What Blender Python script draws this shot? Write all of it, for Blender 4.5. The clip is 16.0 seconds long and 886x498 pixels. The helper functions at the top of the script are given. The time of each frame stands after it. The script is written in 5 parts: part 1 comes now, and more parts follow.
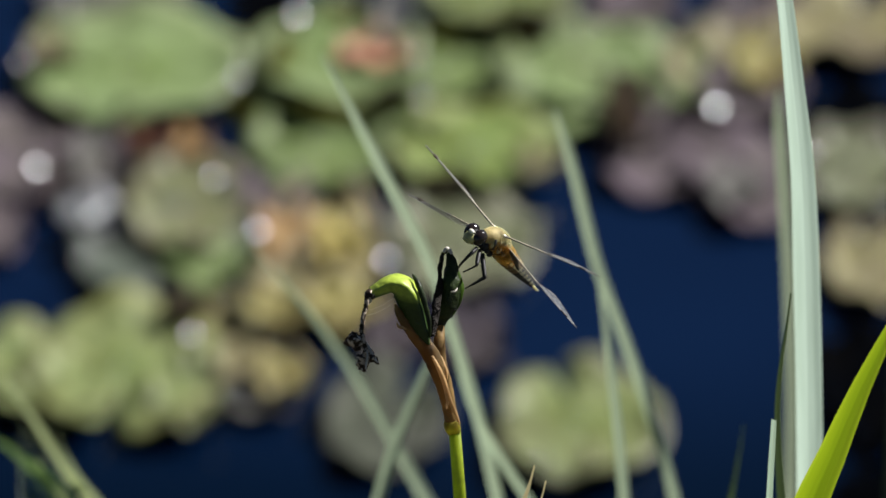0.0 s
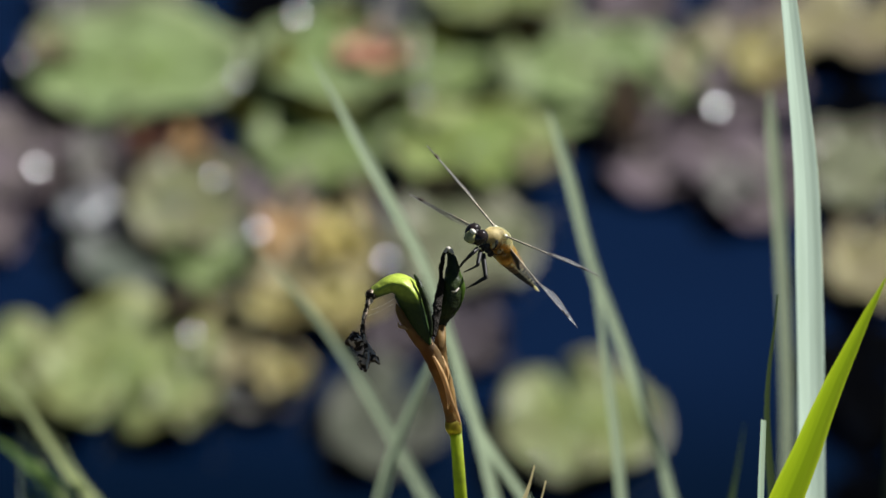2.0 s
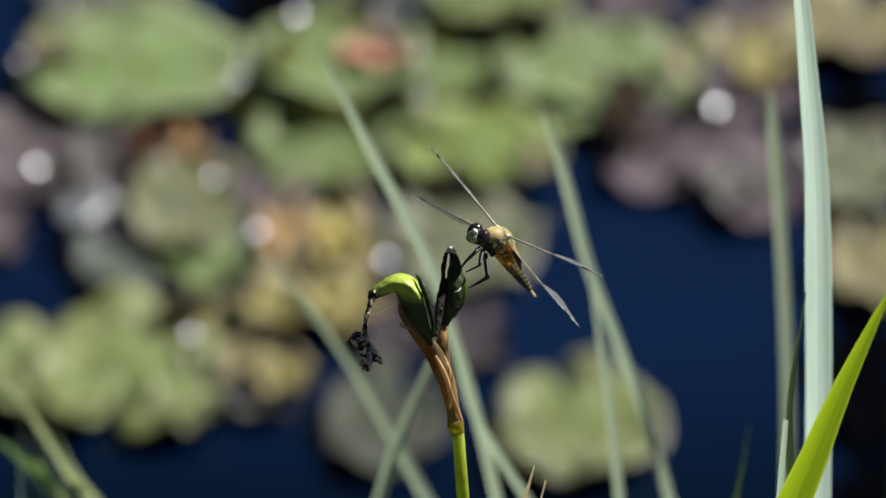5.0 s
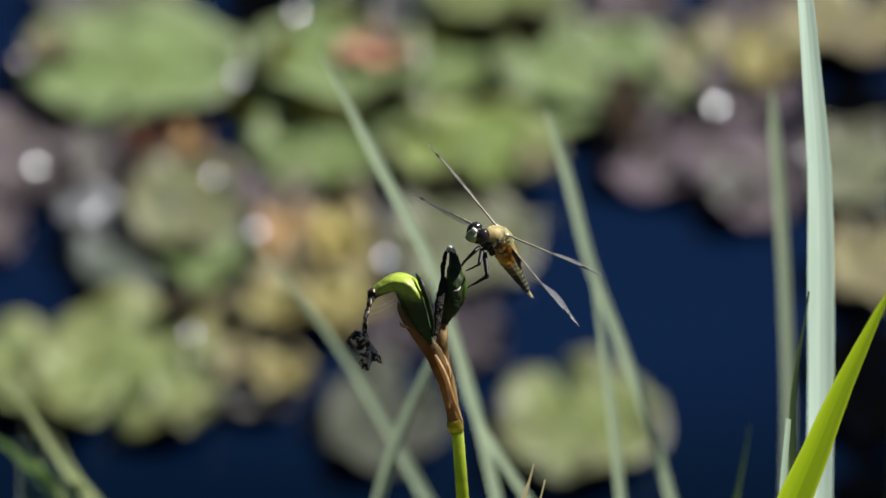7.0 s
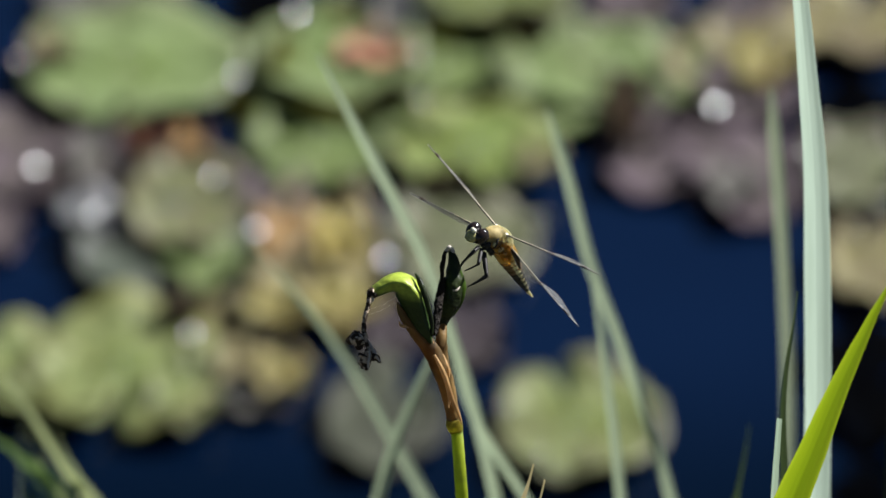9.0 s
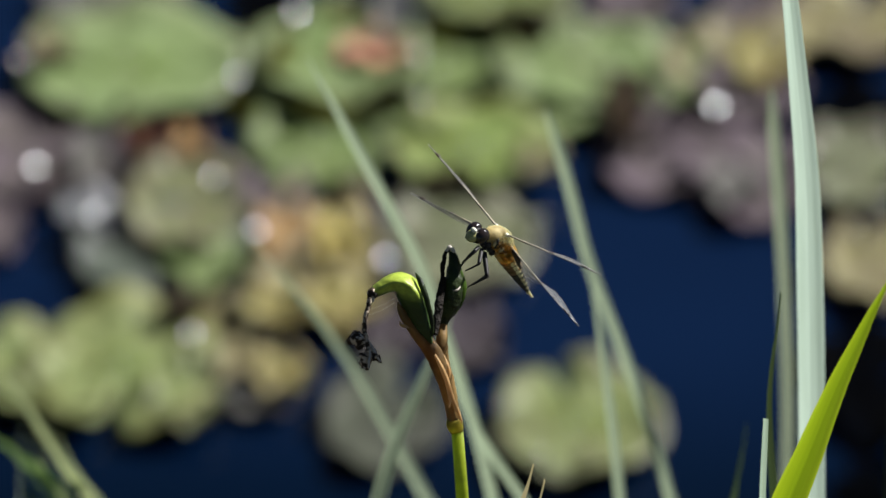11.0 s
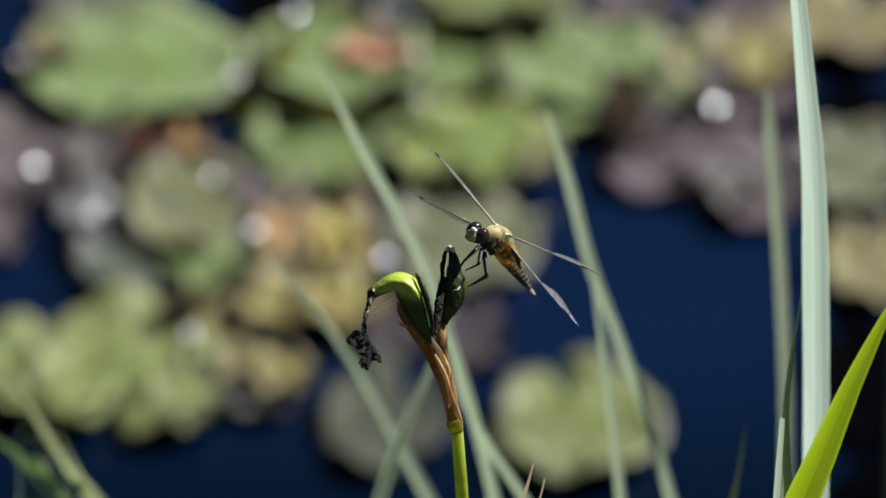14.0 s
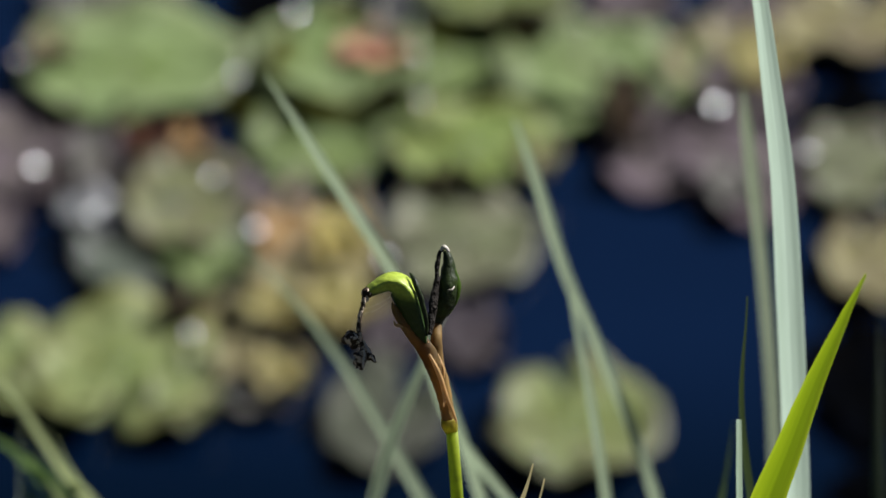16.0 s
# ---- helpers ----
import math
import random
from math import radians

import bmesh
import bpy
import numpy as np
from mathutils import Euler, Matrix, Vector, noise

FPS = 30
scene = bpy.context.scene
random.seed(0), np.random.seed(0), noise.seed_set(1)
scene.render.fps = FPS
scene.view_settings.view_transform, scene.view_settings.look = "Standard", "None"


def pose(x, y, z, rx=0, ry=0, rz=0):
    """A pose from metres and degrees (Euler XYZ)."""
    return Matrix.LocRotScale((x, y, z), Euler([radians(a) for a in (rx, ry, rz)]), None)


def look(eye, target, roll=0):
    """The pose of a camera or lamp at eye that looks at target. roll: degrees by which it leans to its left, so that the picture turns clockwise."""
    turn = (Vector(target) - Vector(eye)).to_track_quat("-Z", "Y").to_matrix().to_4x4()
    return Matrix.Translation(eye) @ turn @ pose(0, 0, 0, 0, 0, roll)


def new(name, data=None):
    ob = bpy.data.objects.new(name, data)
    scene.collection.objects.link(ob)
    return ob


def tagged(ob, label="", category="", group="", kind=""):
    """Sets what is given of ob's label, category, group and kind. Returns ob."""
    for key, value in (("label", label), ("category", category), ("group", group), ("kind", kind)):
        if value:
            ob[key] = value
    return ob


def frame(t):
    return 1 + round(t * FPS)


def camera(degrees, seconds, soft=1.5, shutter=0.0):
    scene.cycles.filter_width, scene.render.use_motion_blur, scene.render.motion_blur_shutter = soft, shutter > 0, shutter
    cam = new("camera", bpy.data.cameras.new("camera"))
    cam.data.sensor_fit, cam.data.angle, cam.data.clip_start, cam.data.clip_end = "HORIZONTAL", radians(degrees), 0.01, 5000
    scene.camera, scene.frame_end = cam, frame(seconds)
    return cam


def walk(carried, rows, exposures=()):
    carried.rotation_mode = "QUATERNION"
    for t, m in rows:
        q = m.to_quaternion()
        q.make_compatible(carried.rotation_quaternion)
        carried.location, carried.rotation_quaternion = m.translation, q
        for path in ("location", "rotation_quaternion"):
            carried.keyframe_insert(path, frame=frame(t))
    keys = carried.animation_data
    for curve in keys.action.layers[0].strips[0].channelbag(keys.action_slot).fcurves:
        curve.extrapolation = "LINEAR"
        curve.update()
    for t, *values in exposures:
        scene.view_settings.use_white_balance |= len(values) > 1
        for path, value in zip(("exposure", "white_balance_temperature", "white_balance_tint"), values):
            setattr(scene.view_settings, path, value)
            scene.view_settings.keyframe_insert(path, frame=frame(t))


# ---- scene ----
# The eye: a long lens on the bank, looking down over the stem at the pond behind it.
cam = camera(9.9, 16.0, soft=1.5, shutter=0.25)
cam.data.dof.use_dof = True
cam.data.dof.focus_distance = 1.5
cam.data.dof.aperture_fstop = 11.1
walk(cam, [(0.0, pose(0, 0, 1.90, 54.985, 0, 0.01)),
           (4.2, pose(0, 0, 1.90, 54.985, 0, 0.008)),
           (6.3, pose(0, 0, 1.90, 54.975, 0, 0.0)),
           (11.5, pose(0, 0, 1.90, 54.97, 0, -0.005)),
           (16.0, pose(0, 0, 1.90, 54.965, 0, -0.01))],
     exposures=((0.0, 0.91), (15.1, 0.91), (15.5, 0.87), (16.0, 0.75)))

# Sky and sun: clear sky, sun high to the side and a little behind the plants.
SUN_ELEVATION, SUN_TURN = radians(41), radians(58)
world = bpy.data.worlds.new("sky")
scene.world = world
world.use_nodes = True
wn = world.node_tree.nodes
sky = wn.new("ShaderNodeTexSky")
sky.sky_type, sky.sun_disc = "NISHITA", False
sky.sun_elevation, sky.sun_rotation = SUN_ELEVATION, SUN_TURN
sky.air_density, sky.dust_density, sky.ozone_density = 1.0, 0.3, 3.0
world.node_tree.links.new(sky.outputs[0], wn["Background"].inputs[0])
wn["Background"].inputs[1].default_value = 0.020
SUN_WAY = Vector((math.sin(SUN_TURN) * math.cos(SUN_ELEVATION), math.cos(SUN_TURN) * math.cos(SUN_ELEVATION),
                  math.sin(SUN_ELEVATION)))
sun = new("sun", bpy.data.lights.new("sun", "SUN"))
sun.data.energy, sun.data.angle, sun.data.color = 5.0, radians(0.53), (0.97, 0.965, 0.965)
sun.matrix_world = look(SUN_WAY * 20, (0, 0, 0))


# ---------------------------------------------------------------- materials
def shader(name):
    m = bpy.data.materials.new(name)
    m.use_nodes = True
    nt = m.node_tree
    return m, nt, nt.nodes["Principled BSDF"], nt.nodes["Material Output"]


def noise_node(nt, scale, detail=4.0, stretch=None, uv=False):
    tc = nt.nodes.new("ShaderNodeTexCoord")
    n = nt.nodes.new("ShaderNodeTexNoise")
    n.inputs["Scale"].default_value, n.inputs["Detail"].default_value = scale, detail
    src = tc.outputs["UV" if uv else "Object"]
    if stretch:
        mp = nt.nodes.new("ShaderNodeMapping")
        mp.inputs["Scale"].default_value = stretch
        nt.links.new(src, mp.inputs["Vector"])
        src = mp.outputs["Vector"]
    nt.links.new(src, n.inputs["Vector"])
    return n.outputs["Fac"]


def ramp(nt, fac, stops):
    r = nt.nodes.new("ShaderNodeValToRGB")
    while len(r.color_ramp.elements) < len(stops):
        r.color_ramp.elements.new(0.5)
    for e, (p, col) in zip(r.color_ramp.elements, stops):
        e.position, e.color = p, (*col, 1)
    nt.links.new(fac, r.inputs["Fac"])
    return r.outputs["Color"]


def mixed(nt, fac, a, b, mode="MIX"):
    x = nt.nodes.new("ShaderNodeMix")
    x.data_type, x.blend_type = "RGBA", mode
    for sock, v in ((x.inputs[0], fac), (x.inputs[6], a), (x.inputs[7], b)):
        if isinstance(v, bpy.types.NodeSocket):
            nt.links.new(v, sock)
        else:
            sock.default_value = v if isinstance(v, float) else (*v, 1)
    return x.outputs[2]


def bump(nt, bsdf, height, strength, distance):
    b = nt.nodes.new("ShaderNodeBump")
    b.inputs["Strength"].default_value, b.inputs["Distance"].default_value = strength, distance
    nt.links.new(height, b.inputs["Height"])
    nt.links.new(b.outputs["Normal"], bsdf.inputs["Normal"])
    return b


def shade(c, k):
    return tuple(min(1.0, v * k) for v in c)


def plain(name, col, rough=0.6, spread=0.35, scale=400.0, relief=0.0003, sheen=0.5, coat=0.0, glow=None, share=0.0):
    m, nt, p, out = shader(name)
    big, fine = noise_node(nt, scale * 0.2, 3), noise_node(nt, scale, 6)
    a = ramp(nt, big, [(0.3, shade(col, 1 - spread)), (0.7, shade(col, 1 + spread))])
    b = ramp(nt, fine, [(0.35, (0.75, 0.75, 0.75)), (0.65, (1.1, 1.1, 1.1))])
    nt.links.new(mixed(nt, 0.8, a, b, "MULTIPLY"), p.inputs["Base Color"])
    p.inputs["Roughness"].default_value = rough
    p.inputs["Specular IOR Level"].default_value = sheen
    p.inputs["Coat Weight"].default_value = coat
    bump(nt, p, fine, 0.6, relief)
    if glow:
        t = nt.nodes.new("ShaderNodeBsdfTranslucent")
        nt.links.new(ramp(nt, big, [(0.3, shade(glow, 0.85)), (0.7, shade(glow, 1.1))]), t.inputs["Color"])
        ms = nt.nodes.new("ShaderNodeMixShader")
        ms.inputs[0].default_value = share
        nt.links.new(p.outputs[0], ms.inputs[1])
        nt.links.new(t.outputs[0], ms.inputs[2])
        nt.links.new(ms.outputs[0], out.inputs["Surface"])
    return m


def leaf(name, col, glow, share, rough=0.45, tip=None, sheen=0.5, rib=False, lines=1.0):
    """A thin leaf: streaked along its length, and letting part of the light through."""
    m, nt, p, out = shader(name)
    streak = noise_node(nt, 1.0, 4, (34.0, 2.0, 1.0), uv=True)
    patch = noise_node(nt, 1.0, 4, (3.0, 9.0, 1.0), uv=True)
    base = ramp(nt, streak, [(0.32, shade(col, 1 - 0.28 * lines)), (0.5, col), (0.68, shade(col, 1 + 0.22 * lines))])
    worn = ramp(nt, patch, [(0.3, (0.8, 0.82, 0.75)), (0.6, (1.05, 1.05, 1.0))])
    base = mixed(nt, 0.7, base, worn, "MULTIPLY")
    if rib:
        tc = nt.nodes.new("ShaderNodeTexCoord")
        sep = nt.nodes.new("ShaderNodeSeparateXYZ")
        nt.links.new(tc.outputs["UV"], sep.inputs[0])
        worn = mixed(nt, 1.0, worn, ramp(nt, sep.outputs[0], [(0.0, (1.7, 1.55, 2.4)), (0.12, (1.0, 1.0, 1.0)), (0.35, (0.62, 0.68, 0.4)), (0.6, (0.75, 0.8, 0.5)), (0.88, (1.1, 1.08, 1.0)), (1.0, (1.7, 1.5, 2.6))]), "MULTIPLY")
    if tip:
        tc = nt.nodes.new("ShaderNodeTexCoord")
        sep = nt.nodes.new("ShaderNodeSeparateXYZ")
        nt.links.new(tc.outputs["UV"], sep.inputs[0])
        f = nt.nodes.new("ShaderNodeMapRange")
        f.inputs[1].default_value, f.inputs[2].default_value = 0.25, 0.0
        nt.links.new(sep.outputs[1], f.inputs[0])
        base = mixed(nt, f.outputs[0], base, tip)
    nt.links.new(base, p.inputs["Base Color"])
    p.inputs["Roughness"].default_value = rough
    p.inputs["Specular IOR Level"].default_value = sheen
    bump(nt, p, streak, 0.5, 0.0004)
    t = nt.nodes.new("ShaderNodeBsdfTranslucent")
    through_it = ramp(nt, streak, [(0.3, shade(glow, 1 - 0.16 * lines)), (0.7, shade(glow, 1 + 0.1 * lines))])
    nt.links.new(mixed(nt, 0.7, through_it, worn, "MULTIPLY"), t.inputs["Color"])
    ms = nt.nodes.new("ShaderNodeMixShader")
    ms.inputs[0].default_value = share
    nt.links.new(p.outputs[0], ms.inputs[1])
    nt.links.new(t.outputs[0], ms.inputs[2])
    nt.links.new(ms.outputs[0], out.inputs["Surface"])
    return m


def pad_skin(name, col, blotch, heart=None, rim=None, rough=0.55, sheen=0.35):
    """Lily-pad skin: folds that run out from the heart in two tones, a greener heart, a worn rim, veins and fine mottling."""
    heart, rim = heart or shade(col, 0.8), rim or blotch
    m, nt, p, out = shader(name)
    tc = nt.nodes.new("ShaderNodeTexCoord")
    mid = nt.nodes.new("ShaderNodeMapping")
    mid.inputs["Location"].default_value, mid.inputs["Scale"].default_value = (-1, -1, 0), (2, 2, 0)
    nt.links.new(tc.outputs["Generated"], mid.inputs["Vector"])
    reach = nt.nodes.new("ShaderNodeVectorMath")
    reach.operation = "LENGTH"
    nt.links.new(mid.outputs[0], reach.inputs[0])
    way = nt.nodes.new("ShaderNodeVectorMath")
    way.operation = "NORMALIZE"
    nt.links.new(mid.outputs[0], way.inputs[0])
    each = nt.nodes.new("ShaderNodeObjectInfo")
    shift = nt.nodes.new("ShaderNodeMath")
    shift.operation, shift.inputs[1].default_value = "MULTIPLY", 40.0
    nt.links.new(each.outputs["Random"], shift.inputs[0])

    def fold(scale, detail):
        n = nt.nodes.new("ShaderNodeTexNoise")
        n.noise_dimensions = "4D"
        n.inputs["Scale"].default_value, n.inputs["Detail"].default_value = scale, detail
        nt.links.new(way.outputs[0], n.inputs["Vector"])
        nt.links.new(shift.outputs[0], n.inputs["W"])
        return n.outputs["Fac"]
    broad, narrow = fold(1.1, 2.0), fold(9.0, 2.0)
    spread, fine = noise_node(nt, 22.0, 4), noise_node(nt, 160.0, 5)
    base = ramp(nt, broad, [(0.36, blotch), (0.50, col), (0.66, shade(col, 1.14))])
    worn = ramp(nt, spread, [(0.40, (0, 0, 0)), (0.64, (0.6, 0.6, 0.6))])
    base = mixed(nt, worn, base, blotch)
    base = mixed(nt, ramp(nt, reach.outputs["Value"], [(0.10, (0.65, 0.65, 0.65)), (0.42, (0, 0, 0))]), base, heart)
    base = mixed(nt, ramp(nt, reach.outputs["Value"], [(0.78, (0, 0, 0)), (0.97, (0.7, 0.7, 0.7))]), base, rim)
    base = mixed(nt, 0.8, base, ramp(nt, narrow, [(0.35, (0.84, 0.86, 0.84)), (0.65, (1.12, 1.10, 1.06))]), "MULTIPLY")
    base = mixed(nt, 0.8, base, ramp(nt, fine, [(0.3, (0.76, 0.76, 0.76)), (0.7, (1.1, 1.1, 1.1))]), "MULTIPLY")
    nt.links.new(base, p.inputs["Base Color"])
    p.inputs["Roughness"].default_value = rough
    p.inputs["Specular IOR Level"].default_value = sheen
    bump(nt, p, fine, 0.4, 0.0015)
    return m


GLAUCOUS = leaf("pale_iris_leaf", (0.30, 0.38, 0.27), (0.46, 0.57, 0.47), 0.60, 0.5, lines=0.25)
REED = leaf("reed_leaf", (0.235, 0.29, 0.205), (0.365, 0.44, 0.295), 0.58, 0.5, lines=0.6)
REED_DULL = leaf("dull_reed_leaf", (0.20, 0.23, 0.15), (0.32, 0.37, 0.25), 0.55, 0.55, lines=0.6)
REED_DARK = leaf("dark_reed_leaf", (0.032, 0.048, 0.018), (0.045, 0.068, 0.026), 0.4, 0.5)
FRESH = leaf("fresh_iris_leaf", (0.15, 0.22, 0.015), (0.235, 0.325, 0.008), 0.68, 0.45, tip=(0.30, 0.36, 0.10), rib=True, lines=0.35)
BROKEN = leaf("broken_pale_leaf", (0.24, 0.30, 0.20), (0.33, 0.42, 0.31), 0.60, 0.5)
TUFT = leaf("tuft_grass", (0.25, 0.285, 0.13), (0.38, 0.43, 0.21), 0.52, lines=1.3)
GRASS = leaf("grass_leaf", (0.10, 0.16, 0.035), (0.10, 0.16, 0.05), 0.5, 0.5)
DRY = leaf("dry_leaf_tip", (0.34, 0.28, 0.15), (0.50, 0.41, 0.22), 0.4, 0.6)
STEM_GREEN = plain("stem_skin", (0.31, 0.38, 0.016), 0.4, 0.3, 500, 0.0002, glow=(0.60, 0.72, 0.05), share=0.3)
NODE_SKIN = plain("node_skin", (0.44, 0.38, 0.06), 0.5, 0.35, 900, 0.0002, 0.4, glow=(1.0, 0.90, 0.14), share=0.6)
HUSK = plain("dry_husk", (0.245, 0.150, 0.048), 0.6, 0.75, 420, 0.0007, 0.3, glow=(0.55, 0.31, 0.08), share=0.30)
# paler copy of the husk; sunlight on its folds is put into the colour
HUSK_PALE = plain("pale_husk_fold", (0.62, 0.38, 0.16), 0.5, 0.45, 500, 0.0004, 0.4, glow=(0.80, 0.50, 0.22), share=0.5)
POD_RIM_LIGHT = plain("rim_lit_pod_flank", (0.06, 0.115, 0.007), 0.5, 0.6, 700, 0.0005, 0.3, glow=(0.14, 0.26, 0.01), share=0.4)
POD_DARK = plain("dark_pod_skin", (0.016, 0.027, 0.003), 0.5, 0.9, 700, 0.0008, 0.3)


def flecked(name, dark, pale, scale, share):
    """Shrivelled plant matter: dark, its small highlights put into the colour as pale flecks."""
    m, nt, p, out = shader(name)
    big, fine = noise_node(nt, scale * 0.3, 3), noise_node(nt, scale, 6)
    spots = ramp(nt, fine, [(0.62 - share, shade(dark, 0.5)), (0.70 - share, dark), (0.78 - share, pale)])
    nt.links.new(mixed(nt, 0.7, spots, ramp(nt, big, [(0.35, (0.35, 0.33, 0.3)), (0.65, (1.2, 1.15, 1.1))]), "MULTIPLY"), p.inputs["Base Color"])
    p.inputs["Roughness"].default_value, p.inputs["Specular IOR Level"].default_value = 0.75, 0.25
    bump(nt, p, fine, 1.0, 0.0015)
    return m


WITHERED = flecked("withered_flower", (0.075, 0.046, 0.027), (0.72, 0.60, 0.47), 650, 0.19)
BARK_STRIP = flecked("dark_split_strip", (0.024, 0.016, 0.009), (0.12, 0.085, 0.05), 900, -0.04)
ASHEN = plain("ashen_scar_and_lit_edge", (0.55, 0.49, 0.42), 0.7, 0.4, 900, 0.0004)
SILK = plain("spider_silk", (0.7, 0.7, 0.72), 0.3, 0.1, 500, 0.0)


def water_skin():
    m, nt, p, out = shader("pond_water")
    big, fine = noise_node(nt, 3.0, 2), noise_node(nt, 22.0, 3)
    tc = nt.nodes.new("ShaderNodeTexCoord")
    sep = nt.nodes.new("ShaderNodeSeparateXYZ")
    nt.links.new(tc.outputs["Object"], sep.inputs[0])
    # near the bank a dark reflection is put into the colour; bluer farther out
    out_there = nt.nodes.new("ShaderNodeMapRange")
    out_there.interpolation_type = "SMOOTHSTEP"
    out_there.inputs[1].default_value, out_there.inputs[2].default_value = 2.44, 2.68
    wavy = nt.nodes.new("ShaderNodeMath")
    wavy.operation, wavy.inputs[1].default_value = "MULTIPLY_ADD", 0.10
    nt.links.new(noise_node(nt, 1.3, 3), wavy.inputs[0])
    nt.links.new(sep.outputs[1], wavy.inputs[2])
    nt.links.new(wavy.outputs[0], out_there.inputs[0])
    # part of the reflected sky's blue is put into this body colour
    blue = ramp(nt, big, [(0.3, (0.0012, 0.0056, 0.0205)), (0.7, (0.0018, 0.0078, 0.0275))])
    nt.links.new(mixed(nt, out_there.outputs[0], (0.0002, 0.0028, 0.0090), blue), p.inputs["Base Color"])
    p.inputs["Roughness"].default_value, p.inputs["IOR"].default_value = 0.04, 1.333
    bump(nt, p, mixed(nt, 0.3, big, fine), 0.05, 0.02)
    return m


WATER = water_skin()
SOIL = plain("bank_soil", (0.045, 0.042, 0.02), 0.9, 0.5, 30, 0.02)


# ---------------------------------------------------------------- mesh helpers
def finish(name, bm, mat, smooth=True):
    bmesh.ops.recalc_face_normals(bm, faces=bm.faces)
    me = bpy.data.meshes.new(name)
    for f in bm.faces:
        f.smooth = smooth
    bm.to_mesh(me)
    bm.free()
    me.materials.append(mat)
    return me


def part(name, bm, mat, parent=None, label="", at=None, smooth=True):
    """Links a bmesh as one mesh object under a thing or a part; at: its pose in the parent's space."""
    ob = new(name, finish(name, bm, mat, smooth))
    if parent:
        ob.parent = parent
    if at is not None:
        ob.matrix_basis = at
    if label:
        tagged(ob, label)
    return ob


def spline(pts, n):
    """n points on a smooth curve through rows of numbers, paced by the distance between them."""
    p = [np.array(q, dtype=float) for q in pts]
    k = [0.0]
    for u, v in zip(p, p[1:]):
        k.append(k[-1] + max(1e-9, float(np.linalg.norm(v[:3] - u[:3]))))
    slope = [(v - u) / (d - c) for u, v, c, d in zip(p, p[1:], k, k[1:])]
    tan = [slope[0]] + [(a * (k[i + 2] - k[i + 1]) + b * (k[i + 1] - k[i])) / (k[i + 2] - k[i]) for i, (a, b) in enumerate(zip(slope, slope[1:]))] + [slope[-1]]
    out = []
    for i in range(n):
        s = k[-1] * i / (n - 1)
        j = max(0, min(len(p) - 2, sum(1 for v in k if v <= s) - 1))
        h = k[j + 1] - k[j]
        t = (s - k[j]) / h
        out.append((2 * t ** 3 - 3 * t * t + 1) * p[j] + (t ** 3 - 2 * t * t + t) * h * tan[j] + (3 * t * t - 2 * t ** 3) * p[j + 1] + (t ** 3 - t * t) * h * tan[j + 1])
    return out


def tube(bm, pts, n=16, sides=10, flat=1.0, lumps=0.0, seed=0, angled=0.0):
    """A closed tube; pts are rows of x, y, z, radius. flat: its depth against its width; angled: how far it is three-sided."""
    rows = spline(pts, n)
    rings, prev = [], Vector((0.13, -1, 0.2)).normalized()
    for i, r in enumerate(rows):
        t = Vector(rows[min(i + 1, n - 1)][:3] - rows[max(i - 1, 0)][:3]).normalized()
        v = (prev - t * prev.dot(t)).normalized()
        prev, u = v, t.cross(v)
        ring = []
        for j in range(sides):
            a = 2 * math.pi * j / sides
            k = 1 - angled + angled * 0.68 / math.cos((a - 2.3 + math.pi / 3) % (2 * math.pi / 3) - math.pi / 3)
            q = Vector(r[:3]) + (u * math.cos(a) + v * flat * math.sin(a)) * max(r[3] * k, 1e-5)
            if lumps:
                q += (u * math.cos(a) + v * math.sin(a)) * r[3] * lumps * (noise.noise(q * 700 + Vector((seed, seed, 0))) + 0.6 * noise.noise(q * 1900))
            ring.append(bm.verts.new(q))
        rings.append(ring)
    for a, b in zip(rings, rings[1:]):
        for j in range(sides):
            bm.faces.new((a[j], a[(j + 1) % sides], b[(j + 1) % sides], b[j]))
    bm.faces.new(rings[0])
    bm.faces.new(rings[-1])
    return bm


def ball(bm, centre, radii, seg=14, rings=9):
    m = Matrix.Translation(centre) @ Matrix.Diagonal((*radii, 1))
    bmesh.ops.create_uvsphere(bm, u_segments=seg, v_segments=rings, radius=1.0, matrix=m)
    return bm


def ribbon(bm, pts, face=(0, -1, 0.35), n=28, keel=0.18, twist=0.0):
    """A thin leaf blade with a keel; pts are rows of x, y, z, half-width from tip to foot. It gets u across and v along."""
    uv = bm.loops.layers.uv.verify()
    rows = spline(pts, n)
    rings, face = [], Vector(face).normalized()
    for i, r in enumerate(rows):
        t = Vector(rows[min(i + 1, n - 1)][:3] - rows[max(i - 1, 0)][:3]).normalized()
        u = t.cross(face).normalized()
        v = u.cross(t)
        a = twist * i / (n - 1)
        u, v = u * math.cos(a) + v * math.sin(a), v * math.cos(a) - u * math.sin(a)
        w, c = max(r[3], 1e-4), Vector(r[:3])
        rings.append([(bm.verts.new(c + u * w * s + v * (w * keel * (1 - abs(s) ** 1.5) + w * 0.018 * math.cos(s * 25))), s * 0.5 + 0.5, i / (n - 1))
                      for s in (-1, -0.85, -0.7, -0.5, -0.3, -0.12, 0, 0.12, 0.3, 0.5, 0.7, 0.85, 1)])
    for a, b in zip(rings, rings[1:]):
        for j in range(12):
            f = bm.faces.new((a[j][0], a[j + 1][0], b[j + 1][0], b[j][0]))
            for lp, q in zip(f.loops, (a[j], a[j + 1], b[j + 1], b[j])):
                lp[uv].uv = (q[1], q[2])
    return bm


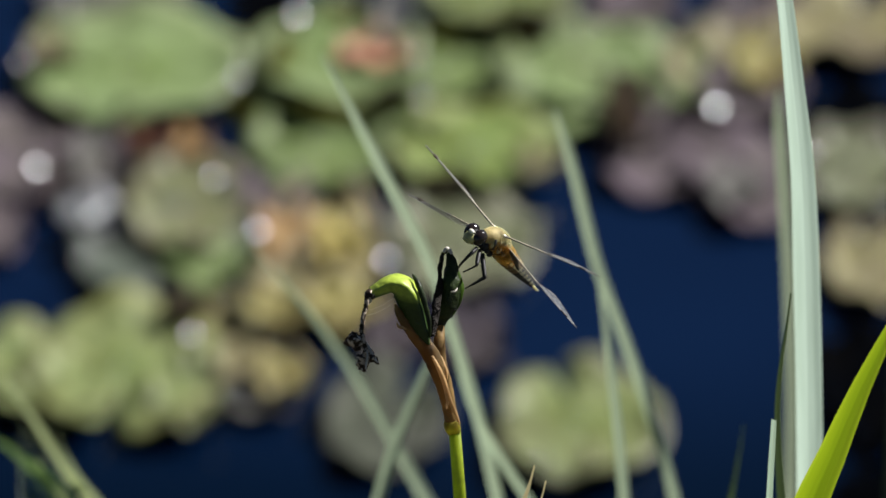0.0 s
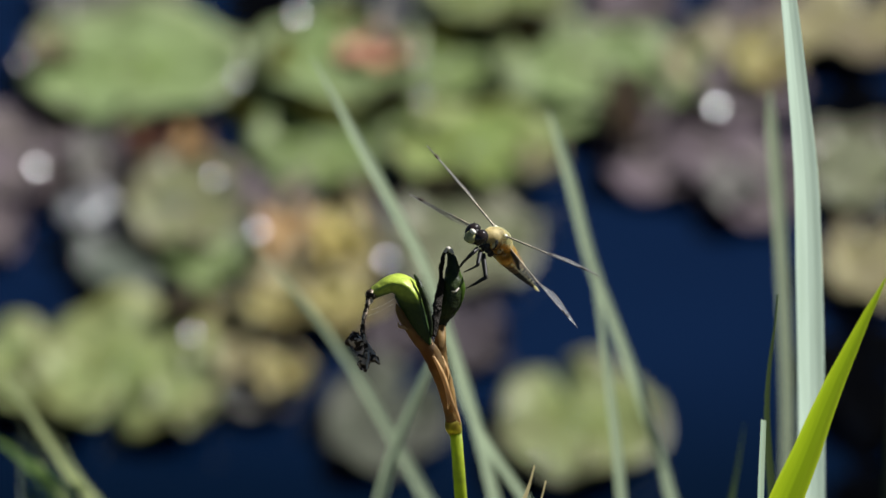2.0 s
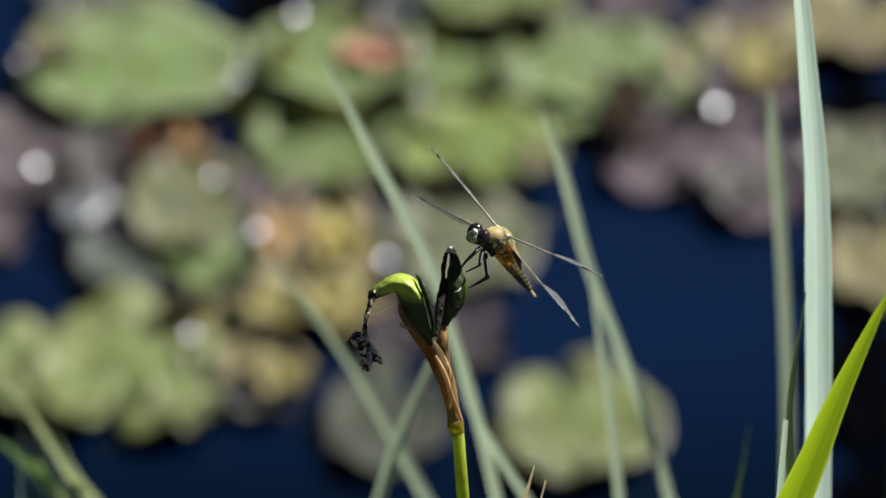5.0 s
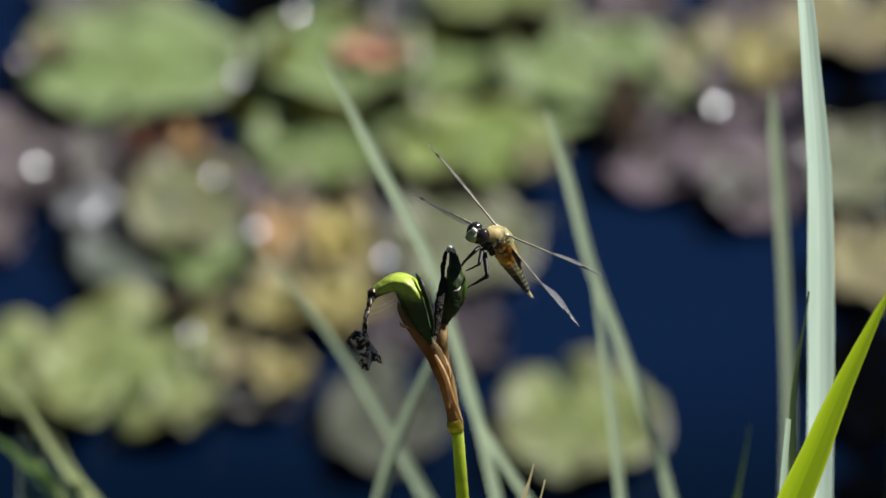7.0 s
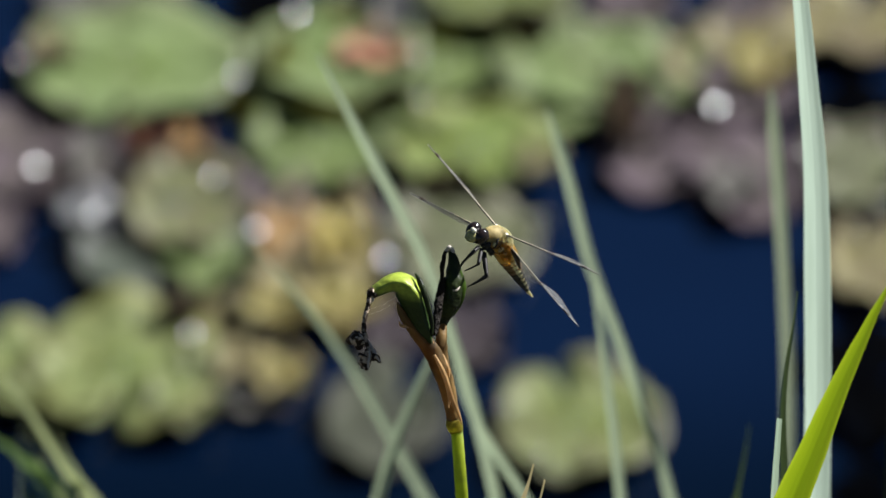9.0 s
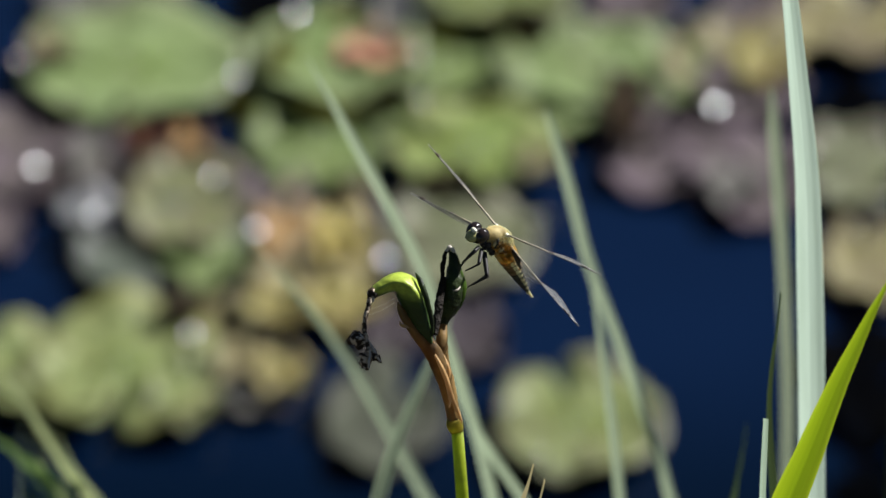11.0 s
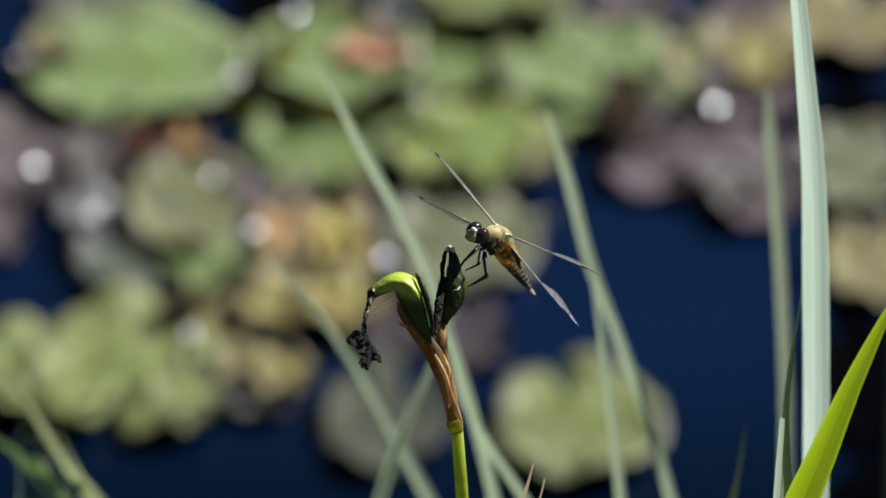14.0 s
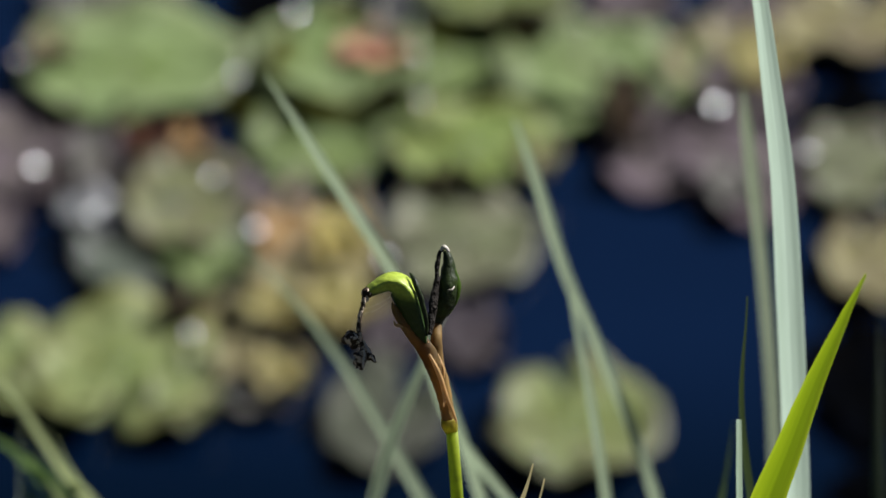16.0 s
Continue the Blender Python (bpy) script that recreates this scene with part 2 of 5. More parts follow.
# ---------------------------------------------------------------- ground, water
def ground_height(x, y):
    s = min(max((y - 0.75) / 1.3, 0), 1)
    near = 0.22 - 0.62 * s * s * (3 - 2 * s)
    far = min(max((math.hypot(x, y) - 38) / 25, 0), 1) * 1.6
    return near + far + 0.02 * noise.noise((x * 1.7, y * 1.7, 0))


def build_ground():
    bm = bmesh.new()
    line = [-900, -400, -150, -70, -45, -30, -18, -10, -6, -4, -3, -2.4, -1.9, -1.5, -1.2, -0.9, -0.7, -0.5, -0.3, -0.1]
    xs = line + [-v for v in reversed(line)]
    ys = line[:14] + [-0.9, -0.6, -0.3, 0, 0.2, 0.4] + [0.6 + 0.1 * i for i in range(19)] + [2.8, 3.5, 5, 8, 14, 22, 30, 38, 45, 52, 63, 90, 160, 400, 900]
    grid = [[bm.verts.new((x, y, ground_height(x, y))) for x in xs] for y in ys]
    for a, b in zip(grid, grid[1:]):
        for i in range(len(xs) - 1):
            bm.faces.new((a[i], a[i + 1], b[i + 1], b[i]))
    tagged(part("ground", bm, SOIL), "dark damp soil of the pond bank and bed", "ground", kind="structure")
    bm = bmesh.new()
    bmesh.ops.create_grid(bm, x_segments=40, y_segments=40, size=58, matrix=Matrix.Translation((0, 8, 0)))
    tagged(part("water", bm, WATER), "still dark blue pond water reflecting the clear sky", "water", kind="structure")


build_ground()

# ---------------------------------------------------------------- lily pads
SKINS = {
    "green": pad_skin("green_pad", (0.150, 0.208, 0.072), (0.150, 0.190, 0.080), (0.125, 0.198, 0.026), (0.160, 0.182, 0.092)),
    "lime": pad_skin("lime_green_pad", (0.156, 0.194, 0.064), (0.16, 0.182, 0.062), (0.13, 0.18, 0.02), (0.19, 0.186, 0.065)),
    "faded": pad_skin("faded_green_pad", (0.134, 0.142, 0.062), (0.136, 0.126, 0.069), (0.12, 0.15, 0.040), (0.15, 0.122, 0.081)),
    "bright": pad_skin("bright_pad", (0.132, 0.19, 0.042), (0.148, 0.182, 0.04), (0.135, 0.2, 0.02), (0.165, 0.17, 0.06)),
    "fern": pad_skin("fern_green_pad", (0.122, 0.172, 0.052), (0.124, 0.156, 0.052), (0.11, 0.172, 0.034), (0.124, 0.154, 0.052)),
    "grey": pad_skin("grey_green_pad", (0.070, 0.084, 0.062), (0.074, 0.080, 0.067), (0.07, 0.10, 0.046)),
    "olive": pad_skin("olive_pad", (0.132, 0.162, 0.046), (0.136, 0.142, 0.060), (0.15, 0.18, 0.014), (0.135, 0.125, 0.081)),
    "mauve": pad_skin("mauve_brown_pad", (0.102, 0.077, 0.092), (0.100, 0.082, 0.076), (0.098, 0.088, 0.069), (0.092, 0.068, 0.087), 0.75, 0.15),
    "dusk": pad_skin("dusky_mauve_pad", (0.052, 0.041, 0.049), (0.048, 0.040, 0.041), None, None, 0.75, 0.12),
    "ashen": pad_skin("ash_grey_pad", (0.092, 0.090, 0.074), (0.092, 0.080, 0.074), None, None, 0.6, 0.35),
    # glare on the grey pad, put in as a pale sheet
    "glare": pad_skin("glare_patch", (0.16, 0.165, 0.167), (0.15, 0.145, 0.161), None, None, 0.5, 0.5),
    "yellow": pad_skin("yellowing_pad", (0.33, 0.28, 0.06), (0.3, 0.22, 0.06)),
    "tan": pad_skin("tan_green_pad", (0.185, 0.165, 0.067), (0.155, 0.125, 0.071)),
    "murky": pad_skin("murky_pad", (0.112, 0.124, 0.062), (0.118, 0.114, 0.068), (0.112, 0.136, 0.050), (0.112, 0.104, 0.074)),
    "dim": pad_skin("sunken_grey_pad", (0.06, 0.067, 0.044), (0.055, 0.053, 0.046), None, None, 0.75, 0.15),
    "straw": pad_skin("straw_pad", (0.23, 0.205, 0.052), (0.205, 0.155, 0.055)),
    # black sheets put in for dark reflections and shade on the water
    "gloom": pad_skin("gloom_sheet", (0.0012, 0.0016, 0.0026), (0.002, 0.002, 0.0022), None, None, 1.0, 0.0),
    # dark olive sheets put in for the shade under raised pads
    "pad_shade": pad_skin("olive_pad_shade", (0.056, 0.062, 0.004), (0.048, 0.046, 0.004), None, None, 0.85, 0.1),
    # dark brown leaves, some put in only for shade between pads
    "brown_gap": pad_skin("brown_gap_leaf", (0.035, 0.024, 0.011), (0.028, 0.016, 0.011), None, None, 0.85, 0.1),
    "rust": pad_skin("rust_brown_leaf", (0.075, 0.030, 0.016), (0.05, 0.022, 0.014), None, None, 0.8, 0.1),
    "pink": pad_skin("pink_dead_leaf", (0.6, 0.31, 0.2), (0.55, 0.27, 0.17), None, None, 0.5, 0.4),
    "orange": pad_skin("orange_dead_leaf", (0.29, 0.165, 0.055), (0.26, 0.165, 0.065), None, None, 0.5, 0.4),
}
VEINS = plain("pad_veins", (0.13, 0.17, 0.05), 0.5, 0.2, 200, 0.0002)
KIND_WORDS = {"green": "broad light green lily pad floating flat on the pond", "bright": "fresh bright green lily pad floating on the pond",
              "lime": "yellowish green lily pad with a scalloped rim",
              "faded": "faded yellow-green lily pad with a tan rim",
              "fern": "fern green lily pad lying among others",
              "grey": "dull grey-green lily pad floating on the pond", "olive": "olive green lily pad floating on the pond",
              "mauve": "faded mauve-brown lily pad lying at the water", "dusk": "dusky mauve lily pad sunk low in the pond", "ashen": "ash-grey faded lily pad on the pond",
              "glare": "pale patch added for the glare on a grey lily pad", "yellow": "yellowing lily pad with orange blotches",
              "tan": "tan and green ageing lily pad on the pond",
              "murky": "murky grey-brown lily pad half sunk in the pond",
              "dim": "dim grey lily pad sunk just under the surface",
              "straw": "straw-yellow ageing lily pad on the pond",
              "gloom": "black sheet added for dark reflection and shade on the water", "pad_shade": "dark olive sheet added for the shade under a lily pad",
              "brown_gap": "dark brown leaf, also put in for shade between lily pads",
              "rust": "rust-brown withered leaf between lily pads", "pink": "withered salmon-pink leaf lying among lily pads",
              "orange": "withered orange leaf lying among lily pads"}
DEAD = ("pink", "orange", "rust", "brown_gap")


def lily_pad(x, y, a, b, skin, z=0.006, notch=90, wave=0.03, seed=0, tilt=(0, 0), curl=0.006):
    """A round floating leaf of half-axes a and b with a notch, an uneven rim and a slightly raised edge."""
    rnd = random.Random(seed)
    ph = [rnd.uniform(0, 6.28) for _ in range(5)]
    bm = bmesh.new()
    nr, na = 7, 64
    gap = radians(rnd.uniform(7, 16))
    top, bot = [], []
    for i in range(nr + 1):
        s = i / nr
        rt, rb = [], []
        for j in range(na + 1):
            ang = radians(notch) + gap * s + (2 * math.pi - 2 * gap * s) * j / na
            edge = 1 + wave * (math.sin(3 * ang + ph[0]) + 0.7 * math.sin(7 * ang + ph[1]) + 0.5 * math.sin(12 * ang + ph[2]))
            r = s * edge
            h = curl * s ** 6 * (1 + 0.8 * math.sin(5 * ang + ph[3])) + 0.0012 * s * math.sin(9 * ang + ph[4])
            rt.append(bm.verts.new((a * r * math.cos(ang), b * r * math.sin(ang), h + 0.0012)))
            rb.append(bm.verts.new((a * r * math.cos(ang), b * r * math.sin(ang), h - 0.0012)))
        top.append(rt)
        bot.append(rb)
    for i in range(nr):
        for j in range(na):
            bm.faces.new((top[i][j], top[i + 1][j], top[i + 1][j + 1], top[i][j + 1]))
            bm.faces.new((bot[i][j], bot[i][j + 1], bot[i + 1][j + 1], bot[i + 1][j]))
    for j in range(na):
        bm.faces.new((top[nr][j], bot[nr][j], bot[nr][j + 1], top[nr][j + 1]))
    for j in (0, na):
        for i in range(nr):
            bm.faces.new((top[i][j], bot[i][j], bot[i + 1][j], top[i + 1][j]))
    bmesh.ops.remove_doubles(bm, verts=bm.verts, dist=1e-5)
    ob = part("lily_pad", bm, SKINS[skin], at=pose(x, y, z, tilt[0], tilt[1], 0))
    if min(a, b) > 0.012:
        for k in range(11):
            ang = radians(notch) + gap + 0.12 + (2 * math.pi - 2 * gap - 0.24) * k / 10
            rows = [(a * r * math.cos(ang), b * r * math.sin(ang), 0.0010 + curl * r ** 6, w) for r, w in ((0.02, 0.0016), (0.3, 0.0012), (0.6, 0.0008), (0.86, 0.0004))]
            part("vein", tube(bmesh.new(), rows, 6, 5), VEINS if skin in ("green", "lime", "bright", "fern", "olive") else SKINS[skin], ob)
    return tagged(ob, KIND_WORDS[skin], "dead leaf" if skin in DEAD else "lily pad", "lily pads on the pond")


PADS = [
    (-0.229, 3.006, 0.055, 0.025, "ashen", 0.004, 60, 0.03),
    (-0.211, 2.909, 0.076, 0.074, "green", 0.012, 178, 0.018),
    (-0.071, 2.919, 0.058, 0.061, "green", 0.014, 40, 0.02),
    (0.037, 2.981, 0.058, 0.032, "olive", 0.022, 200, 0.03),
    (0.002, 2.913, 0.048, 0.044, "fern", 0.01, 250, 0.03),
    (0.091, 2.914, 0.058, 0.052, "green", 0.009, 330, 0.03),
    (0.146, 2.907, 0.035, 0.043, "green", 0.006, 200, 0.04),
    (0.086, 2.872, 0.046, 0.04, "green", 0.006, 20, 0.03),
    (0.021, 2.808, 0.056, 0.05, "bright", 0.011, 150, 0.025),
    (-0.084, 2.818, 0.047, 0.052, "fern", 0.006, 200, 0.03),
    (-0.032, 2.866, 0.034, 0.034, "fern", 0.003, 30, 0.05),
    (-0.078, 2.871, 0.049, 0.036, "fern", 0.004, 30, 0.05),
    # narrow pad put in for an upright pale stem
    (-0.036, 2.957, 0.01, 0.036, "ashen", 0.017, 30, 0.06),
    (-0.056, 2.97, 0.01, 0.012, "brown_gap", 0.016, 20, 0.08),
    (-0.267, 2.812, 0.056, 0.059, "mauve", 0.006, 60, 0.03),
    (-0.225, 2.796, 0.022, 0.033, "ashen", 0.009, 60, 0.05),
    (-0.286, 2.74, 0.017, 0.048, "mauve", 0.003, 60, 0.04),
    (-0.224, 2.772, 0.033, 0.024, "brown_gap", 0.003, 300, 0.08),
    (-0.167, 2.743, 0.041, 0.055, "faded", 0.013, 20, 0.03),
    (-0.18, 2.692, 0.058, 0.053, "grey", 0.006, 300, 0.03),
    (-0.15, 2.68, 0.029, 0.031, "fern", 0.009, 320, 0.05),
    (-0.227, 2.731, 0.021, 0.023, "glare", 0.011, 200, 0.06),
    (0.011, 2.709, 0.051, 0.061, "murky", 0.006, 200, 0.03),
    (-0.082, 2.699, 0.042, 0.079, "tan", 0.003, 80, 0.05),
    (-0.109, 2.761, 0.026, 0.026, "mauve", 0.008, 80, 0.06),
    (-0.067, 2.704, 0.017, 0.033, "yellow", 0.01, 80, 0.1),
    (-0.101, 2.707, 0.021, 0.033, "orange", 0.01, 80, 0.08),
    (-0.085, 2.667, 0.029, 0.026, "tan", 0.009, 250, 0.07),
    (-0.105, 2.629, 0.022, 0.023, "straw", 0.012, 250, 0.08),
    (-0.064, 2.629, 0.026, 0.029, "straw", 0.014, 250, 0.06),
    (-0.138, 2.631, 0.032, 0.025, "tan", 0.004, 250, 0.06),
    (-0.198, 2.566, 0.059, 0.07, "lime", 0.01, 262, 0.025),
    (-0.265, 2.566, 0.029, 0.045, "lime", 0.0095, 10, 0.04),
    (-0.238, 2.547, 0.033, 0.036, "lime", 0.0085, 10, 0.04),
    (-0.159, 2.539, 0.022, 0.039, "olive", 0.01, 120, 0.06),
    (-0.133, 2.592, 0.023, 0.036, "tan", 0.006, 120, 0.06),
    (-0.1, 2.558, 0.019, 0.021, "straw", 0.01, 10, 0.05),
    (-0.113, 2.54, 0.021, 0.018, "ashen", 0.004, 10, 0.06),
    (-0.036, 2.52, 0.038, 0.057, "dim", 0.004, 60, 0.03),
    (0.019, 2.609, 0.022, 0.038, "dusk", 0.002, 90, 0.05),
    (-0.03, 2.615, 0.025, 0.03, "dusk", 0.002, 30, 0.05),
    (0.083, 2.509, 0.052, 0.060, "olive", 0.01, 104, 0.035),
    (0.15, 2.802, 0.049, 0.04, "mauve", 0.003, 30, 0.05),
    (0.201, 2.782, 0.042, 0.053, "mauve", 0.004, 190, 0.05),
    (0.191, 2.771, 0.019, 0.024, "ashen", 0.006, 80, 0.06),
    (0.137, 2.853, 0.017, 0.033, "mauve", 0.006, 80, 0.06),
    (0.194, 2.917, 0.045, 0.049, "tan", 0.006, 300, 0.05),
    (0.206, 2.88, 0.035, 0.039, "mauve", 0.01, 80, 0.06),
    (0.217, 2.909, 0.021, 0.034, "straw", 0.015, 40, 0.1),
    (0.131, 2.995, 0.035, 0.025, "mauve", 0.004, 10, 0.04),
    (0.278, 2.964, 0.05, 0.046, "tan", 0.01, 70, 0.05),
    (0.27, 2.791, 0.034, 0.052, "murky", 0.008, 190, 0.04),
    (0.276, 2.682, 0.033, 0.048, "tan", 0.008, 100, 0.03),
    (0.214, 2.993, 0.027, 0.029, "mauve", 0.003, 100, 0.05),
    (0.123, 2.852, 0.014, 0.042, "brown_gap", 0.014, 10, 0.08),
    (0.279, 2.861, 0.038, 0.034, "gloom", 0.002, 40, 0.08),
    (-0.123, 3.001, 0.02, 0.051, "gloom", 0.003, 120, 0.08),
    (0.047, 2.947, 0.025, 0.014, "brown_gap", 0.012, 20, 0.08),
    (0.004, 2.768, 0.017, 0.012, "brown_gap", 0.012, 20, 0.08),
    (-0.195, 2.804, 0.016, 0.017, "rust", 0.018, 200, 0.1),
    (-0.166, 2.803, 0.013, 0.017, "orange", 0.017, 200, 0.1),
    (-0.046, 2.916, 0.025, 0.016, "pink", 0.0165, 20, 0.1),
    (-0.266, 2.922, 0.016, 0.017, "tan", 0.017, 20, 0.1),
    (0.063, 2.781, 0.015, 0.017, "tan", 0.018, 80, 0.1),
    (-0.163, 2.617, 0.016, 0.011, "brown_gap", 0.018, 80, 0.1),
    (-0.24, 2.851, 0.03, 0.011, "brown_gap", 0.009, 80, 0.08),
    (0.259, 2.453, 0.021, 0.022, "gloom", 0.0015, 20, 0.1),
    (0.262, 2.558, 0.032, 0.065, "gloom", 0.001, 20, 0.1),
    (-0.07, 2.906, 0.049, 0.065, "pad_shade", 0.0125, 20, 0.03),
    (-0.132, 2.91, 0.013, 0.056, "pad_shade", 0.002, 20, 0.08),
    (0.024, 2.952, 0.047, 0.016, "pad_shade", 0.0135, 200, 0.06),
    (0.054, 2.944, 0.013, 0.011, "brown_gap", 0.015, 20, 0.08),
    (-0.032, 2.846, 0.008, 0.01, "gloom", 0.0155, 20, 0.08),
]
for i, (px, py, pa, pb, pskin, pz, pnotch, pwave) in enumerate(PADS):
    lily_pad(px, py, pa, pb, pskin, pz, pnotch, pwave, seed=i + 3, tilt=(random.uniform(-1, 1), random.uniform(-1, 1)))

# ---------------------------------------------------------------- added glossy tips, tilted to send the sun's glint to the camera
GLINT_FILM = plain("glint_film", (0.05, 0.055, 0.05), 0.19, 0.2, 60, 0.0, 0.5)


def glint_tip(x, y, z, size, rx, ry):
    """An added post that stands up from the water, its glossy, flattish top tilted to mirror the sun to the camera."""
    bm = bmesh.new()
    turn = pose(0, 0, 0, rx, ry, 0)
    ring = [2 * math.pi * k / 20 for k in range(20)]
    rings = [[bm.verts.new(turn @ Vector((size * r * math.cos(a) * 1.1, size * r * math.sin(a), 0.0004 * (1 - r * r)))) for a in ring] for r in (0.25, 0.6, 1.0)]
    for k, drop in ((0.9, 0.12), (0.6, 0.45), (0.45, 1.0)):
        rings.append([bm.verts.new((size * k * math.cos(a), size * k * math.sin(a), -drop * z)) for a in ring])
    for a, b in zip(rings, rings[1:]):
        for k in range(20):
            bm.faces.new((a[k], a[(k + 1) % 20], b[(k + 1) % 20], b[k]))
    bm.faces.new(rings[0])
    bm.faces.new(rings[-1])
    ob = part("leaf_tip", bm, GLINT_FILM, at=pose(x, y, z))
    tagged(ob, "small glossy tip added to glint the sun at the camera", "leaf", "wet leaf tips")


for spot in (
        (0.182, 2.846, 0.022, 0.005, 17.9, 25.9), (-0.267, 2.774, 0.022, 0.0046, 16.8, 30.7), (-0.119, 2.684, 0.034, 0.0041, 16.7, 28.9), (-0.037, 2.669, 0.022, 0.0040, 16.7, 27.9),
        (-0.157, 2.587, 0.022, 0.0036, 16.6, 29.0), (-0.226, 2.718, 0.022, 0.0038, 17.3, 30.1), (-0.138, 2.88, 0.022, 0.0037, 18.4, 29.5), (-0.1, 2.946, 0.031, 0.0044, 18.1, 29.3),
        (-0.014, 2.852, 0.022, 0.0031, 18.7, 28.1), (0.163, 2.956, 0.022, 0.0026, 19.9, 26.5), (-0.15, 2.761, 0.022, 0.0036, 17.8, 29.3), (0.201, 2.752, 0.022, 0.0022, 19.4, 25.5),
        (-0.132, 2.63, 0.022, 0.0024, 18.3, 28.8), (0.241, 2.788, 0.022, 0.0038, 18.2, 25.1), (-0.232, 2.667, 0.022, 0.0028, 17.8, 30.0), (-0.131, 2.525, 0.022, 0.0024, 17.8, 28.6),
        (0.097, 2.946, 0.022, 0.0026, 19.8, 27.1), (-0.017, 2.893, 0.031, 0.0032, 18.6, 28.2), (-0.285, 2.901, 0.022, 0.0032, 18.4, 31.1), (0.06, 2.462, 0.022, 0.0028, 17.2, 26.1),
        (-0.257, 2.963, 0.022, 0.0026, 19.2, 30.9), (0.068, 2.718, 0.022, 0.0022, 19.1, 26.8), (0.037, 2.508, 0.022, 0.0026, 17.9, 26.6), (-0.214, 2.734, 0.022, 0.003, 17.7, 30.0),
        (-0.053, 2.76, 0.022, 0.0024, 19.1, 28.3), (-0.06, 2.708, 0.022, 0.0026, 18.4, 28.3), (0.088, 2.468, 0.022, 0.002, 17.7, 25.9), (0.2, 2.97, 0.022, 0.0022, 20.5, 26.1)):
    glint_tip(*spot)

# ---------------------------------------------------------------- reed and iris leaves
MOVES = []


def blade(name, words, category, mat, line, width, turn=-25, keel=0.18, sway=None, tipped=1.0, group="leaves at the water's edge", twist=0.0, taper=0.3):
    """A long leaf rooted in the bank: a foot and a swaying upper blade, hinged below. line runs from the tip to the hinge; width is the half-width low down."""
    face = (math.sin(radians(turn)), -math.cos(radians(turn)), 0.25)
    width = width / math.cos(radians(turn))
    hinge = Vector(line[-1])
    run = Vector(line[-1]) - Vector(line[-2])
    root = Vector((hinge.x + run.x * 0.6, hinge.y, 0))
    root.z = ground_height(root.x, root.y) - 0.01
    thing = new(name)
    thing.location = root
    tagged(thing, words, category, group)
    n = len(line)
    dist = [0.0]
    for a, b in zip(line, line[1:]):
        dist.append(dist[-1] + (Vector(b) - Vector(a)).length)
    rows = []
    for p, d in zip(line, dist):
        s = d / dist[-1]
        w = width * min(1.0, (1 - tipped) + tipped * (s / taper) ** 0.75 if s < taper else 1.0)
        rows.append((*(Vector(p) - hinge), max(w, 0.00025)))
    upper = part("upper_blade", ribbon(bmesh.new(), rows, face, 48, keel, twist), mat, thing, at=Matrix.Translation(hinge - root))
    low = [(*(hinge - root), width)]
    for k in (0.33, 0.66, 1.0):
        q = hinge.lerp(root, k) - root
        q.x = (hinge.x - root.x) * (1 - k) ** 1.4
        low.append((*q, width * (1 - 0.15 * k)))
    part("blade_foot", ribbon(bmesh.new(), low, face, 10, keel), mat, thing)
    if sway:
        MOVES.append((upper, hinge - root, sway))
    return thing


D_SWAY = [(0, 0.00), (0.1, 0.45), (0.2, 0.90), (0.3, 1.17), (0.4, 0.18), (0.5, -1.44), (0.6, -1.08), (0.7, 0.00), (0.8, 0.90), (0.9, 1.26), (1, 1.08), (1.1, 0.81), (1.2, 0.72), (1.3, 1.08), (1.4, 0.63), (1.5, -0.99), (1.6, -1.17), (1.7, -0.99), (1.8, -0.27), (1.9, 0.00), (2, -0.72), (2.1, -1.35), (2.3, -0.90), (2.5, -0.63), (2.7, -1.08), (3, -1.44), (3.2, -1.26), (3.5, 1.17), (3.7, 1.17), (4, 0.18), (4.2, 0.36), (5, -0.09), (5.6, -0.63), (6.3, -0.36), (6.5, -0.45), (7, 0.00), (7.5, -0.45), (8, -0.81), (9, -0.27), (9.7, -0.09), (10.5, -0.81), (11.5, -1.08), (12.5, -0.90), (13.5, -0.81), (14, -0.63), (14.5, -0.27), (14.7, -0.72), (14.8, -1.08), (15, -1.08), (15.2, -1.35), (15.3, -1.44), (15.4, -1.97), (15.5, -1.88), (15.6, -3.14), (15.7, -4.40), (15.8, -4.66), (15.9, -5.02), (16, -4.31)]
C_SWAY = [(0, 0.48), (0.2, 0.00), (0.5, -0.18), (0.7, -0.36), (1, -0.06), (1.5, 0.00), (2, 0.06), (2.5, -0.12), (2.7, -0.30), (3, -0.18), (3.2, -0.36), (3.5, -0.30), (4, 0.00), (4.2, -0.06), (5.2, -0.24), (6.3, -0.12), (6.5, -0.30), (7, 0.00), (8, 0.06), (9, 0.00), (10.2, -0.18), (11.5, 0.00), (13.5, 0.06), (14.5, 0.00), (14.7, 0.00), (14.8, -0.18), (14.9, -0.83), (15, -1.31), (15.1, -1.01), (15.2, -0.89), (15.3, -1.25), (15.4, -2.08), (15.5, -2.26), (15.6, -2.85), (15.7, -3.33), (15.8, -3.51), (15.9, -2.85), (16, -2.26)]
